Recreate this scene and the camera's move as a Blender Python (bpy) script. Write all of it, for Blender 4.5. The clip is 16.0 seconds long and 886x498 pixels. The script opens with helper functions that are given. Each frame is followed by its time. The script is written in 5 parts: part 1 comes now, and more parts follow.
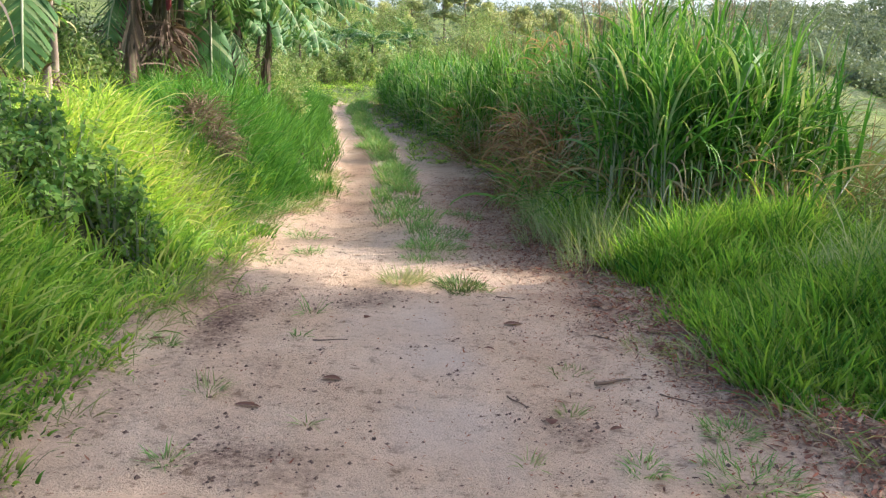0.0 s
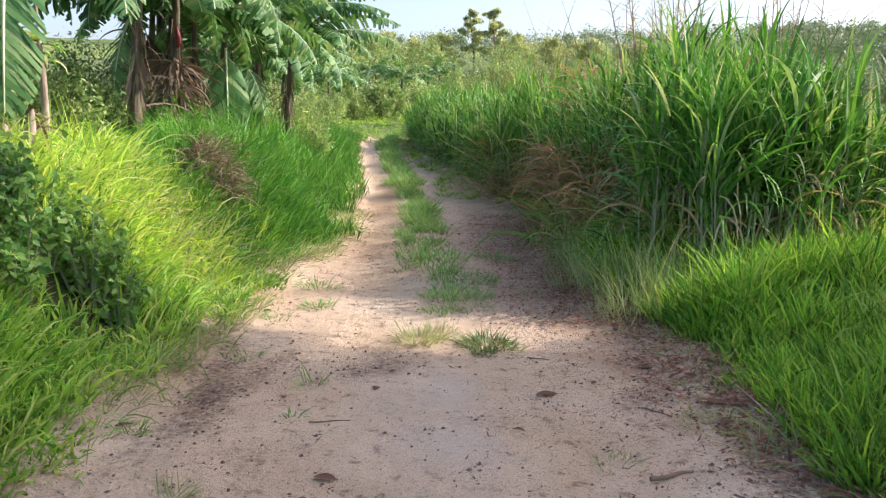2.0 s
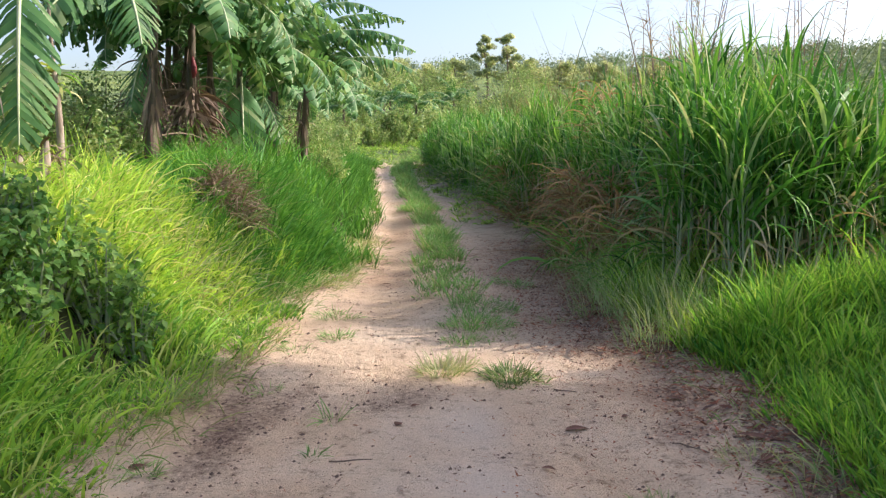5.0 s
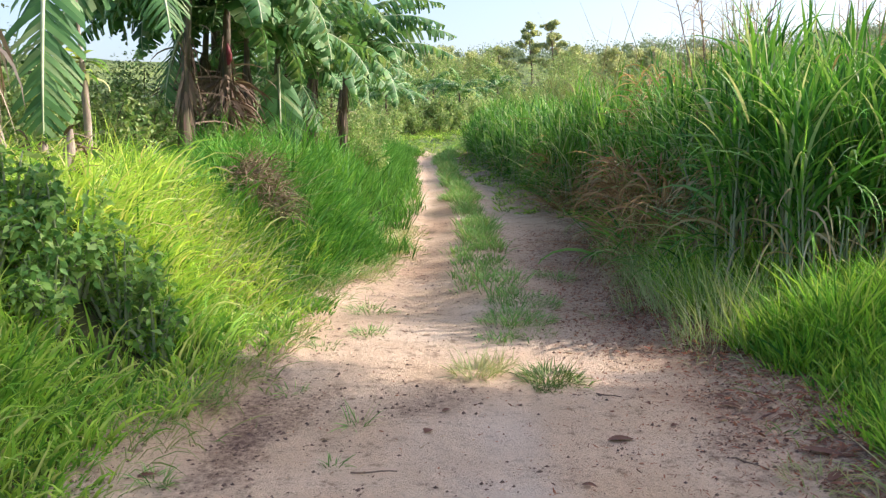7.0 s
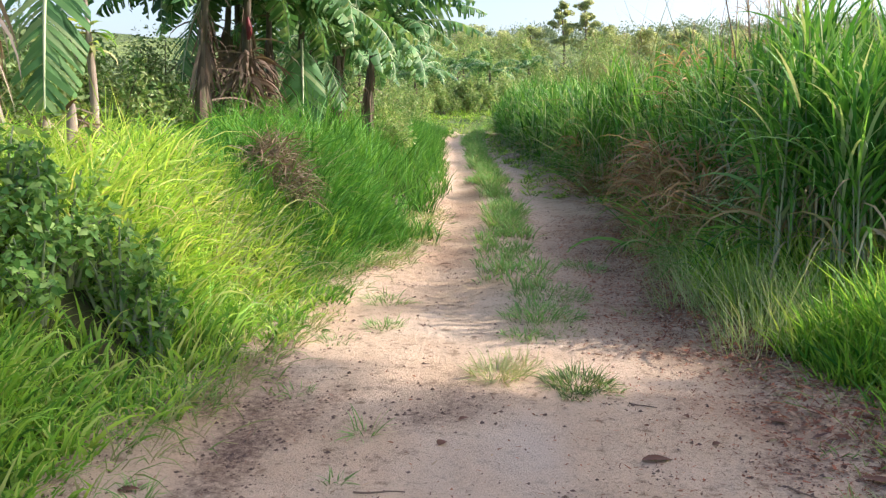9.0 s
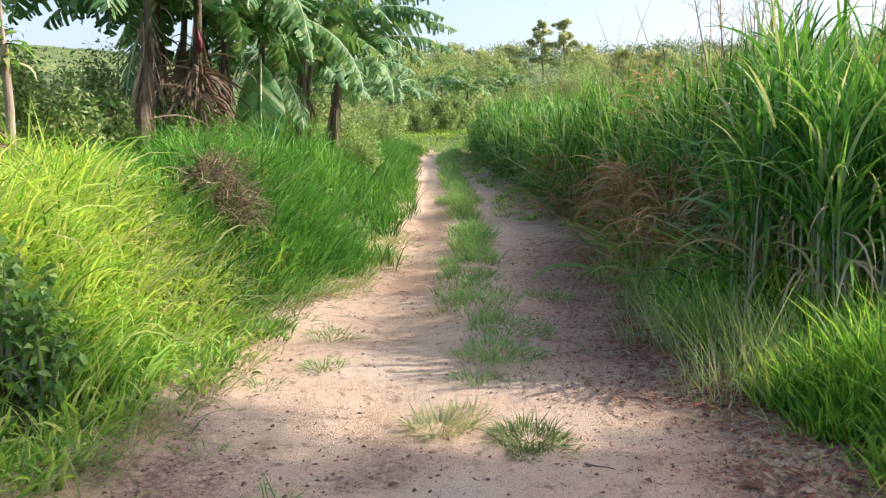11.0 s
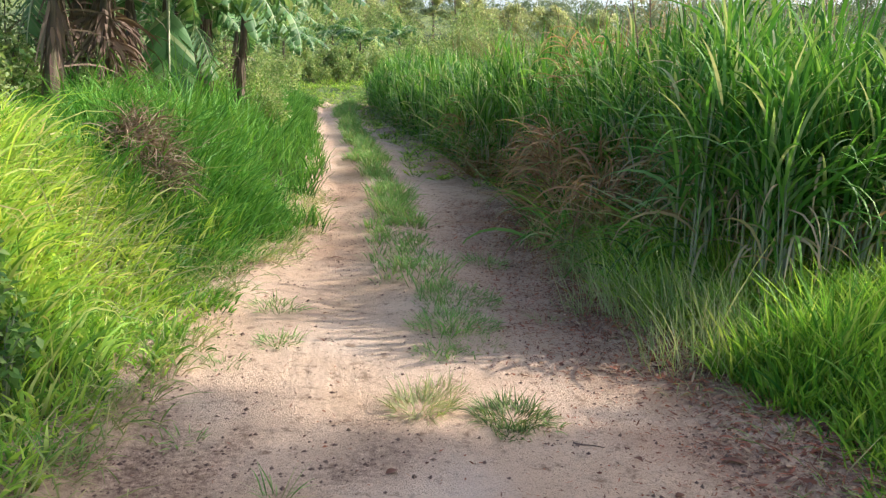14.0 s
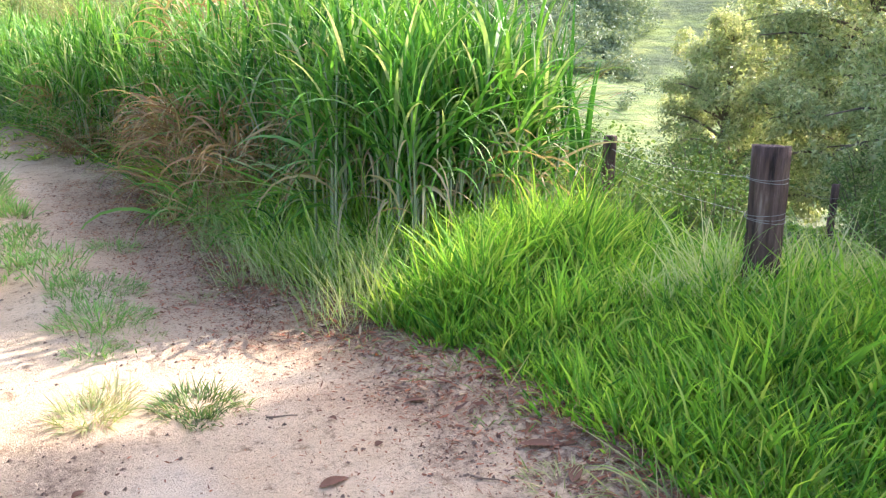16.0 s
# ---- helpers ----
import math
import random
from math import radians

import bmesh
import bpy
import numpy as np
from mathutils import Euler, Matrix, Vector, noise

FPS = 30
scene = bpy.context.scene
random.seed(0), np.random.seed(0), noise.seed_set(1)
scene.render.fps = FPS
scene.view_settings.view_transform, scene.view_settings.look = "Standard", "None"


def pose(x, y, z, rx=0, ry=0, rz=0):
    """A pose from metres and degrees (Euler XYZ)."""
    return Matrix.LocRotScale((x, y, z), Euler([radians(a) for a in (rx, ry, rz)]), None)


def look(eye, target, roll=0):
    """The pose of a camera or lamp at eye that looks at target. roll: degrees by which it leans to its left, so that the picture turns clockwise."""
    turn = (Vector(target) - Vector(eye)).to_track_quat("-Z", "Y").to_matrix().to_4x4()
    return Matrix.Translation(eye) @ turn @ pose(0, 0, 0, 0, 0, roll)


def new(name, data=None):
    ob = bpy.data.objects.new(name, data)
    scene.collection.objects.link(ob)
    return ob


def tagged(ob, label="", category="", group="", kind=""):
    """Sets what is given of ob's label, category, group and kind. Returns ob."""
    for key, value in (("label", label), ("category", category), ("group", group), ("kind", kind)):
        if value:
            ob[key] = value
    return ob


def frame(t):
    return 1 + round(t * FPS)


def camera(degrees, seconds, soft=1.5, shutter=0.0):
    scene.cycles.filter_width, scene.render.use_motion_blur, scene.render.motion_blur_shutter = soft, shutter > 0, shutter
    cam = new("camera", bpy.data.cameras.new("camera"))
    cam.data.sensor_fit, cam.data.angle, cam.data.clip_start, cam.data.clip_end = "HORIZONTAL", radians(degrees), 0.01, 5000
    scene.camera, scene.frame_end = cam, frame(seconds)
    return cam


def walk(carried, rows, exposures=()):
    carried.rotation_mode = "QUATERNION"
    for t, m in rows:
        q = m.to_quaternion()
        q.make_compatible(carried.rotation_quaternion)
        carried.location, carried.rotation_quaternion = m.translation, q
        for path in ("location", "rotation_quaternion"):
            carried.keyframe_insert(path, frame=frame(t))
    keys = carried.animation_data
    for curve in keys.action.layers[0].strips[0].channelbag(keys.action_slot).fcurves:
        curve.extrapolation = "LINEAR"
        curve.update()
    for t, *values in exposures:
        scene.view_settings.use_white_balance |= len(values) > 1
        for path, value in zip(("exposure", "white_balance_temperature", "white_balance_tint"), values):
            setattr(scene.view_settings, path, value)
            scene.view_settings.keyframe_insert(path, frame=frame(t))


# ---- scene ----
cam = camera(57.0, 16.0, soft=1.3)
PATH = [
    (0, (-0.135, -0.948, 1.428), (0.0, 1.012, 1.055), 2.6),
    (0.5, (-0.162, -0.679, 1.42), (-0.079, 1.285, 1.048), 2.3),
    (1, (-0.192, -0.46, 1.441), (-0.121, 1.504, 1.073), 2.1),
    (1.5, (-0.108, -0.33, 1.432), (-0.049, 1.638, 1.083), 1.6),
    (2, (-0.001, -0.195, 1.433), (0.046, 1.782, 1.135), 0.9),
    (2.5, (-0.009, -0.129, 1.455), (0.023, 1.854, 1.197), 0.6),
    (3, (-0.006, -0.097, 1.438), (0.015, 1.886, 1.179), 0.5),
    (3.5, (0.008, -0.118, 1.437), (0.014, 1.865, 1.177), 0.3),
    (4, (0.005, -0.126, 1.441), (-0.004, 1.859, 1.198), -0.0),
    (4.2, (0.01, -0.12, 1.441), (-0.006, 1.865, 1.199), -0.1),
    (6.3, (-0.128, 0.152, 1.408), (-0.068, 2.138, 1.176), 0.4),
    (6.5, (-0.098, 0.185, 1.402), (-0.054, 2.168, 1.149), 0.4),
    (7, (0.02, 0.272, 1.426), (-0.079, 2.252, 1.16), -0.2),
    (7.5, (0.082, 0.332, 1.436), (-0.082, 2.307, 1.166), -0.2),
    (8, (0.079, 0.475, 1.411), (-0.094, 2.447, 1.127), 0.1),
    (8.5, (0.028, 0.632, 1.432), (-0.14, 2.6, 1.119), 0.7),
    (9, (0.037, 0.678, 1.43), (-0.129, 2.646, 1.117), 0.6),
    (9.5, (0.166, 0.801, 1.435), (0.001, 2.771, 1.134), 0.1),
    (9.7, (0.234, 0.845, 1.454), (0.069, 2.82, 1.188), -0.1),
    (11.8, (0.166, 1.305, 1.449), (0.103, 3.284, 1.167), 2.1),
    (12, (0.129, 1.296, 1.431), (0.094, 3.264, 1.073), 2.2),
    (12.5, (0.031, 1.239, 1.425), (0.091, 3.146, 0.825), 2.6),
    (13, (-0.083, 1.237, 1.486), (-0.002, 3.155, 0.923), 3.2),
    (13.5, (-0.214, 1.289, 1.518), (-0.121, 3.249, 1.134), 2.9),
    (14, (-0.273, 1.319, 1.544), (-0.105, 3.276, 1.167), 2.8),
    (14.5, (-0.334, 1.267, 1.549), (0.12, 3.184, 1.205), 3.4),
    (15, (-0.409, 1.264, 1.552), (0.348, 3.085, 1.216), 4.2),
    (15.3, (-0.423, 1.312, 1.561), (0.453, 3.067, 1.17), 5.0),
    (15.5, (-0.429, 1.358, 1.549), (0.538, 3.057, 1.127), 5.3),
    (16, (-0.509, 1.419, 1.566), (0.534, 3.069, 1.13), 1.0),
]
EXPOSURES = [(t, stops - 0.18, 6300, 18) for t, stops in ((0, 1.22), (1.5, 1.22), (2.0, 1.17), (2.5, 1.05), (3.5, 1.12), (4.2, 1.04), (6.3, 1.12), (8, 1.22), (9.7, 1.22), (12.0, 1.1), (12.5, 1.68), (13.0, 1.68), (13.7, 1.24), (14.5, 1.02), (15.0, 0.98), (15.5, 1.92), (16.0, 2.2))]
walk(cam, [(t, look(eye, target, roll)) for t, eye, target, roll in PATH], EXPOSURES)

# ---- daylight ----
SUN_AZ, SUN_EL = radians(81), radians(36)      # azimuth clockwise from +y
world = bpy.data.worlds.new("sky")
scene.world = world
world.use_nodes = True
wn = world.node_tree.nodes
sky = wn.new("ShaderNodeTexSky")
sky.sky_type = "NISHITA"
sky.sun_disc = False
sky.sun_elevation, sky.sun_rotation = SUN_EL, SUN_AZ
sky.air_density, sky.dust_density, sky.ozone_density = 1.0, 3.0, 1.0
world.node_tree.links.new(sky.outputs[0], wn["Background"].inputs[0])
wn["Background"].inputs[1].default_value = 0.15
sun = new("sun", bpy.data.lights.new("sun", "SUN"))
sun.data.energy, sun.data.angle, sun.data.color = 3.3, radians(0.55), (1.0, 0.93, 0.80)
sun.matrix_world = look((30, 5, 25), (30 - math.cos(SUN_EL) * math.sin(SUN_AZ), 5 - math.cos(SUN_EL) * math.cos(SUN_AZ), 25 - math.sin(SUN_EL)))

rng = np.random.default_rng(7)


# ---- materials ----
def nodes_of(name):
    m = bpy.data.materials.new(name)
    m.use_nodes = True
    n, l = m.node_tree.nodes, m.node_tree.links
    return m, n, l, n["Principled BSDF"], n["Material Output"]


def ramp(n, l, fac, stops):
    r = n.new("ShaderNodeValToRGB")
    e = r.color_ramp.elements
    while len(e) < len(stops):
        e.new(0.5)
    for el, (p, c) in zip(e, stops):
        el.position, el.color = p, (*c, 1)
    l.new(fac, r.inputs[0])
    return r.outputs[0]


def noise_of(n, l, scale, detail=4, rough=0.6, vec=None):
    t = n.new("ShaderNodeTexNoise")
    t.inputs["Scale"].default_value, t.inputs["Detail"].default_value, t.inputs["Roughness"].default_value = scale, detail, rough
    if vec is None:
        vec = n.new("ShaderNodeTexCoord").outputs["Object"]
    l.new(vec, t.inputs["Vector"])
    return t.outputs["Fac"]


def mixed(n, l, fac, a, b, kind="MIX"):
    x = n.new("ShaderNodeMix")
    x.data_type, x.blend_type = "RGBA", kind
    for sock, v in ((x.inputs[0], fac), (x.inputs[6], a), (x.inputs[7], b)):
        if isinstance(v, (int, float)):
            sock.default_value = v
        elif isinstance(v, tuple):
            sock.default_value = (*v, 1)
        else:
            l.new(v, sock)
    return x.outputs[2]


def leaf_material(name, cols, base=None, glow=0.45, rough=0.52, patch=0.6, cool=1.16):
    """Thin green or dry leaf: colour by leaf and by patch, light passing through it."""
    m, n, l, p, out = nodes_of(name)
    k = len(cols) - 1
    rnd = n.new("ShaderNodeNewGeometry").outputs["Random Per Island"]
    col = ramp(n, l, rnd, [(i / max(k, 1), c) for i, c in enumerate(cols)])
    pn = ramp(n, l, noise_of(n, l, patch, 3), [(0.3, (0.62, 0.68, 0.6)), (0.7, (1.25, 1.2, 1.1))])
    col = mixed(n, l, 1.0, col, pn, "MULTIPLY")
    # base tints blade roots: straw, or near black as painted shade between blades
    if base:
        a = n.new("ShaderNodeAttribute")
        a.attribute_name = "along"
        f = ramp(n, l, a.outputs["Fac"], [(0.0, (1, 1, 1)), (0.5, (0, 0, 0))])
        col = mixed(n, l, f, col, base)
    col = mixed(n, l, 1.0, col, (1.12, 1.12, 1.12 * cool), "MULTIPLY")
    l.new(col, p.inputs["Base Color"])
    p.inputs["Roughness"].default_value = rough
    p.inputs["Specular IOR Level"].default_value = 0.22
    tr = n.new("ShaderNodeBsdfTranslucent")
    l.new(mixed(n, l, 1.0, col, (1.5, 1.35, 0.75), "MULTIPLY"), tr.inputs[0])
    mx = n.new("ShaderNodeMixShader")
    mx.inputs[0].default_value = glow
    l.new(p.outputs[0], mx.inputs[1])
    l.new(tr.outputs[0], mx.inputs[2])
    l.new(mx.outputs[0], out.inputs[0])
    return m


def solid_material(name, stops, scale, rough=0.8, bump=0.3, stretch=None, bump_scale=None):
    """Rough solid surface whose colour runs through stops by a noise, with fine relief."""
    m, n, l, p, out = nodes_of(name)
    vec = n.new("ShaderNodeTexCoord").outputs["Object"]
    if stretch:
        mp = n.new("ShaderNodeMapping")
        mp.inputs["Scale"].default_value = stretch
        l.new(vec, mp.inputs[0])
        vec = mp.outputs[0]
    f = noise_of(n, l, scale, 6, 0.65, vec)
    l.new(ramp(n, l, f, stops), p.inputs["Base Color"])
    p.inputs["Roughness"].default_value = rough
    b = n.new("ShaderNodeBump")
    b.inputs["Strength"].default_value, b.inputs["Distance"].default_value = bump, 0.02
    l.new(noise_of(n, l, bump_scale or scale * 4, 5, 0.7, vec), b.inputs["Height"])
    l.new(b.outputs[0], p.inputs["Normal"])
    return m


def road_material():
    m, n, l, p, out = nodes_of("sandy_soil")
    vec = n.new("ShaderNodeTexCoord").outputs["Object"]
    col = ramp(n, l, noise_of(n, l, 1.1, 5, 0.6, vec), [(0.3, (0.59, 0.425, 0.28)), (0.52, (0.67, 0.505, 0.355)), (0.72, (0.75, 0.60, 0.445))])
    fine = ramp(n, l, noise_of(n, l, 55, 4, 0.75, vec), [(0.33, (0.58, 0.55, 0.53)), (0.43, (0.96, 0.96, 0.96)), (0.60, (1.03, 1.03, 1.03)), (0.72, (1.14, 1.13, 1.12))])
    col = mixed(n, l, 1.0, col, fine, "MULTIPLY")
    mid = ramp(n, l, noise_of(n, l, 9, 6, 0.7, vec), [(0.34, (0.52, 0.47, 0.43)), (0.43, (0.97, 0.96, 0.95)), (0.6, (1.06, 1.05, 1.04))])
    col = mixed(n, l, 1.0, col, mid, "MULTIPLY")
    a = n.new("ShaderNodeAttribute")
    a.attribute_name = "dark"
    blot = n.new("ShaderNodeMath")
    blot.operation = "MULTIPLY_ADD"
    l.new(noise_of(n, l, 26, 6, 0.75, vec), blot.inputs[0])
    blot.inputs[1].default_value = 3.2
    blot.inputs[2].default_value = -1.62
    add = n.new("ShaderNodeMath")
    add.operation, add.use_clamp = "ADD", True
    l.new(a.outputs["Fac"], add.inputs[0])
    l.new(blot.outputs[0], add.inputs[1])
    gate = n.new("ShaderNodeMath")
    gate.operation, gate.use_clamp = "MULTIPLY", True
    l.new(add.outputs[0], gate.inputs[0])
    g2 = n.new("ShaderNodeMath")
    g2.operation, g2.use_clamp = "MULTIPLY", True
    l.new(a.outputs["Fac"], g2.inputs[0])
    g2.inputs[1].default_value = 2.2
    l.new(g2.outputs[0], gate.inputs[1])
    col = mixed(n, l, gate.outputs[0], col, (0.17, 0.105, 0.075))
    red = n.new("ShaderNodeAttribute")
    red.attribute_name = "rusty"
    col = mixed(n, l, red.outputs["Fac"], col, (0.42, 0.27, 0.175))
    worn = n.new("ShaderNodeAttribute")
    worn.attribute_name = "worn"
    col = mixed(n, l, worn.outputs["Fac"], col, (0.63, 0.53, 0.43))
    l.new(col, p.inputs["Base Color"])
    p.inputs["Roughness"].default_value = 0.95
    p.inputs["Specular IOR Level"].default_value = 0.2
    b = n.new("ShaderNodeBump")
    b.inputs["Strength"].default_value, b.inputs["Distance"].default_value = 0.9, 0.017
    hsum = n.new("ShaderNodeMath")
    l.new(noise_of(n, l, 24, 6, 0.75, vec), hsum.inputs[0])
    l.new(noise_of(n, l, 110, 3, 0.7, vec), hsum.inputs[1])
    l.new(hsum.outputs[0], b.inputs["Height"])
    l.new(b.outputs[0], p.inputs["Normal"])
    return m


def ground_material():
    """Turf and soil near by, pasture and wooded patches on the far slopes."""
    m, n, l, p, out = nodes_of("ground_cover")
    vec = n.new("ShaderNodeTexCoord").outputs["Object"]
    near = ramp(n, l, noise_of(n, l, 3.0, 6, 0.7, vec), [(0.3, (0.05, 0.045, 0.02)), (0.5, (0.07, 0.085, 0.025)), (0.7, (0.11, 0.09, 0.05))])
    far = ramp(n, l, noise_of(n, l, 0.05, 8, 0.65, vec), [(0.3, (0.08, 0.135, 0.03)), (0.5, (0.155, 0.215, 0.05)), (0.7, (0.235, 0.27, 0.09))])
    wood = ramp(n, l, noise_of(n, l, 0.022, 9, 0.75, vec), [(0.44, (1, 1, 1)), (0.53, (0, 0, 0))])
    far = mixed(n, l, wood, far, (0.065, 0.105, 0.032))
    mp = n.new("ShaderNodeMapping")
    mp.inputs["Scale"].default_value = (0.12, 0.12, 1.6)
    l.new(vec, mp.inputs[0])
    tracks = ramp(n, l, noise_of(n, l, 0.5, 6, 0.75, mp.outputs[0]), [(0.36, (0.45, 0.52, 0.45)), (0.5, (1.0, 1.0, 1.0)), (0.64, (1.45, 1.35, 1.2))])
    far = mixed(n, l, 1.0, far, tracks, "MULTIPLY")
    a = n.new("ShaderNodeAttribute")
    a.attribute_name = "far"
    l.new(mixed(n, l, a.outputs["Fac"], near, far), p.inputs["Base Color"])
    p.inputs["Roughness"].default_value = 0.95
    b = n.new("ShaderNodeBump")
    b.inputs["Strength"].default_value, b.inputs["Distance"].default_value = 0.6, 0.05
    l.new(noise_of(n, l, 14, 6, 0.7, vec), b.inputs["Height"])
    knolls = n.new("ShaderNodeBump")
    knolls.inputs["Distance"].default_value = 4.0
    l.new(a.outputs["Fac"], knolls.inputs["Strength"])
    l.new(noise_of(n, l, 0.07, 7, 0.7, vec), knolls.inputs["Height"])
    l.new(b.outputs[0], knolls.inputs["Normal"])
    l.new(knolls.outputs[0], p.inputs["Normal"])
    return m


M_ROAD, M_GROUND = road_material(), ground_material()
# near-black base puts the shade low between blades into lush and bank grass
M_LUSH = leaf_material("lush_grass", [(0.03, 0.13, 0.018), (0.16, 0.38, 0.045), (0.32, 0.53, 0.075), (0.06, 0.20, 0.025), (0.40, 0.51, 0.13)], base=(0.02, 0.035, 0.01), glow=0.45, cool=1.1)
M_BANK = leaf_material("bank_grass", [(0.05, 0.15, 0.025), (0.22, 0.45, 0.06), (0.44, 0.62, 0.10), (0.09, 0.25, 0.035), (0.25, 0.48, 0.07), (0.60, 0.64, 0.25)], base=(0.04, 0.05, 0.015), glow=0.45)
M_GOLD = leaf_material("yellowing_sunlit_grass", [(0.30, 0.53, 0.07), (0.56, 0.70, 0.13), (0.10, 0.26, 0.03), (0.42, 0.62, 0.09), (0.74, 0.64, 0.36)], base=(0.08, 0.06, 0.025), glow=0.5)
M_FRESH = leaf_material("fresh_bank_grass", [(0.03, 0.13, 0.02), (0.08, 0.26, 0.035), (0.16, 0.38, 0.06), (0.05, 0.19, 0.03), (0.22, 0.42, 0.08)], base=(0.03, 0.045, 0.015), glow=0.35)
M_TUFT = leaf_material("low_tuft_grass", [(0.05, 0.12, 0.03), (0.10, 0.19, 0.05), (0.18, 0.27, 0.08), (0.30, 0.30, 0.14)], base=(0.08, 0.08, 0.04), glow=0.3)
M_CANE = leaf_material("tall_grass_leaf", [(0.015, 0.08, 0.016), (0.09, 0.27, 0.035), (0.21, 0.42, 0.075), (0.035, 0.15, 0.024), (0.12, 0.32, 0.045), (0.46, 0.50, 0.28)], glow=0.33, cool=1.15)
M_CANE_DRY = leaf_material("dry_tall_grass_leaf", [(0.46, 0.37, 0.22), (0.36, 0.23, 0.13), (0.58, 0.50, 0.32), (0.28, 0.17, 0.10)], glow=0.25, rough=0.7, cool=1.1)
M_RUST = leaf_material("rust_dry_grass", [(0.34, 0.18, 0.10), (0.42, 0.28, 0.15), (0.22, 0.12, 0.07), (0.52, 0.41, 0.24)], glow=0.25, rough=0.7, cool=1.1)
M_PALE = leaf_material("seeding_grass", [(0.33, 0.37, 0.18), (0.42, 0.41, 0.24), (0.22, 0.32, 0.10), (0.48, 0.42, 0.27)], glow=0.35, rough=0.6)
M_SEED = leaf_material("fine_seed_grass", [(0.30, 0.41, 0.15), (0.43, 0.48, 0.22), (0.22, 0.37, 0.11), (0.56, 0.53, 0.32)], glow=0.3, rough=0.7)
M_SHORT = leaf_material("track_grass", [(0.10, 0.28, 0.06), (0.20, 0.42, 0.11), (0.32, 0.50, 0.17), (0.16, 0.36, 0.09), (0.50, 0.48, 0.26)], base=(0.15, 0.17, 0.07), glow=0.35)
M_EDGE = leaf_material("edge_grass_blade", [(0.12, 0.26, 0.06), (0.20, 0.34, 0.09), (0.32, 0.38, 0.15), (0.46, 0.42, 0.24)], base=(0.24, 0.21, 0.12), glow=0.4)
M_FIELD = leaf_material("field_grass", [(0.14, 0.19, 0.065), (0.22, 0.22, 0.10), (0.09, 0.17, 0.04), (0.26, 0.16, 0.09)], glow=0.25, rough=0.6)
M_BANANA = leaf_material("banana_leaf", [(0.045, 0.12, 0.035), (0.08, 0.20, 0.055), (0.15, 0.30, 0.085), (0.26, 0.34, 0.13)], glow=0.3, rough=0.5, patch=1.5, cool=1.4)
M_BANANA_DRY = leaf_material("dry_banana_leaf", [(0.15, 0.105, 0.08), (0.21, 0.155, 0.115), (0.09, 0.06, 0.05), (0.30, 0.24, 0.18)], glow=0.12, rough=0.8, cool=1.1)
M_SHRED = leaf_material("pale_shreds", [(0.36, 0.29, 0.23), (0.52, 0.44, 0.37), (0.20, 0.14, 0.10), (0.60, 0.53, 0.46)], glow=0.15, rough=0.8, cool=1.1)
M_NETTLE = leaf_material("broad_weed_leaf", [(0.08, 0.20, 0.05), (0.18, 0.35, 0.085), (0.29, 0.47, 0.13), (0.42, 0.57, 0.19)], glow=0.35, patch=3.0)
M_EUCA = leaf_material("tree_leaf", [(0.22, 0.28, 0.13), (0.38, 0.46, 0.22), (0.52, 0.58, 0.30), (0.60, 0.58, 0.38)], glow=0.3, patch=0.8)
M_SCRUB = leaf_material("scrub_leaf", [(0.10, 0.20, 0.06), (0.21, 0.34, 0.11), (0.32, 0.43, 0.17), (0.42, 0.45, 0.24)], glow=0.38, patch=0.8)
M_SLOPE = leaf_material("slope_shrub_leaf", [(0.06, 0.13, 0.03), (0.10, 0.19, 0.045), (0.15, 0.24, 0.06), (0.19, 0.25, 0.08)], glow=0.22, rough=0.7, patch=1.2)
# far woods: distance haze put into the leaf colour, paler and bluer
M_FARTREE_HAZED = leaf_material("far_tree_leaf_hazed", [(0.13, 0.19, 0.12), (0.19, 0.26, 0.16), (0.27, 0.33, 0.20)], glow=0.25, patch=0.3, cool=1.2)
M_STALK = solid_material("cane_stalk", [(0.3, (0.14, 0.21, 0.08)), (0.5, (0.28, 0.33, 0.18)), (0.7, (0.44, 0.45, 0.33))], 9, 0.5, 0.1, (1, 1, 0.25))
M_DRYSTALK = solid_material("dry_stalk", [(0.3, (0.14, 0.09, 0.06)), (0.7, (0.28, 0.20, 0.14))], 6, 0.8, 0.1)
M_PSEUDO = solid_material("banana_stem", [(0.3, (0.05, 0.035, 0.022)), (0.5, (0.13, 0.10, 0.06)), (0.7, (0.17, 0.18, 0.08))], 9, 0.6, 0.4, (1, 1, 0.2))
M_PALESTEM = solid_material("pale_dry_stem", [(0.3, (0.16, 0.11, 0.08)), (0.5, (0.36, 0.28, 0.22)), (0.7, (0.52, 0.44, 0.36))], 11, 0.8, 0.4, (1, 1, 0.25))
M_MIDRIB = solid_material("midrib", [(0.3, (0.42, 0.50, 0.26)), (0.7, (0.60, 0.64, 0.42))], 4, 0.45, 0.05)
M_REDBUD = solid_material("red_bract", [(0.3, (0.16, 0.012, 0.02)), (0.7, (0.26, 0.025, 0.035))], 12, 0.5, 0.2)
M_BARK = solid_material("bark", [(0.3, (0.10, 0.075, 0.055)), (0.6, (0.22, 0.17, 0.13))], 5, 0.9, 0.6, (1, 1, 0.3))
M_POST = solid_material("weathered_timber", [(0.34, (0.018, 0.010, 0.009)), (0.46, (0.085, 0.046, 0.038)), (0.56, (0.14, 0.08, 0.066)), (0.70, (0.30, 0.21, 0.18))], 20, 0.9, 1.0, (1, 1, 0.09), 34)
M_WIRE = solid_material("galvanised_wire", [(0.3, (0.25, 0.24, 0.23)), (0.7, (0.45, 0.44, 0.43))], 30, 0.45, 0.1)
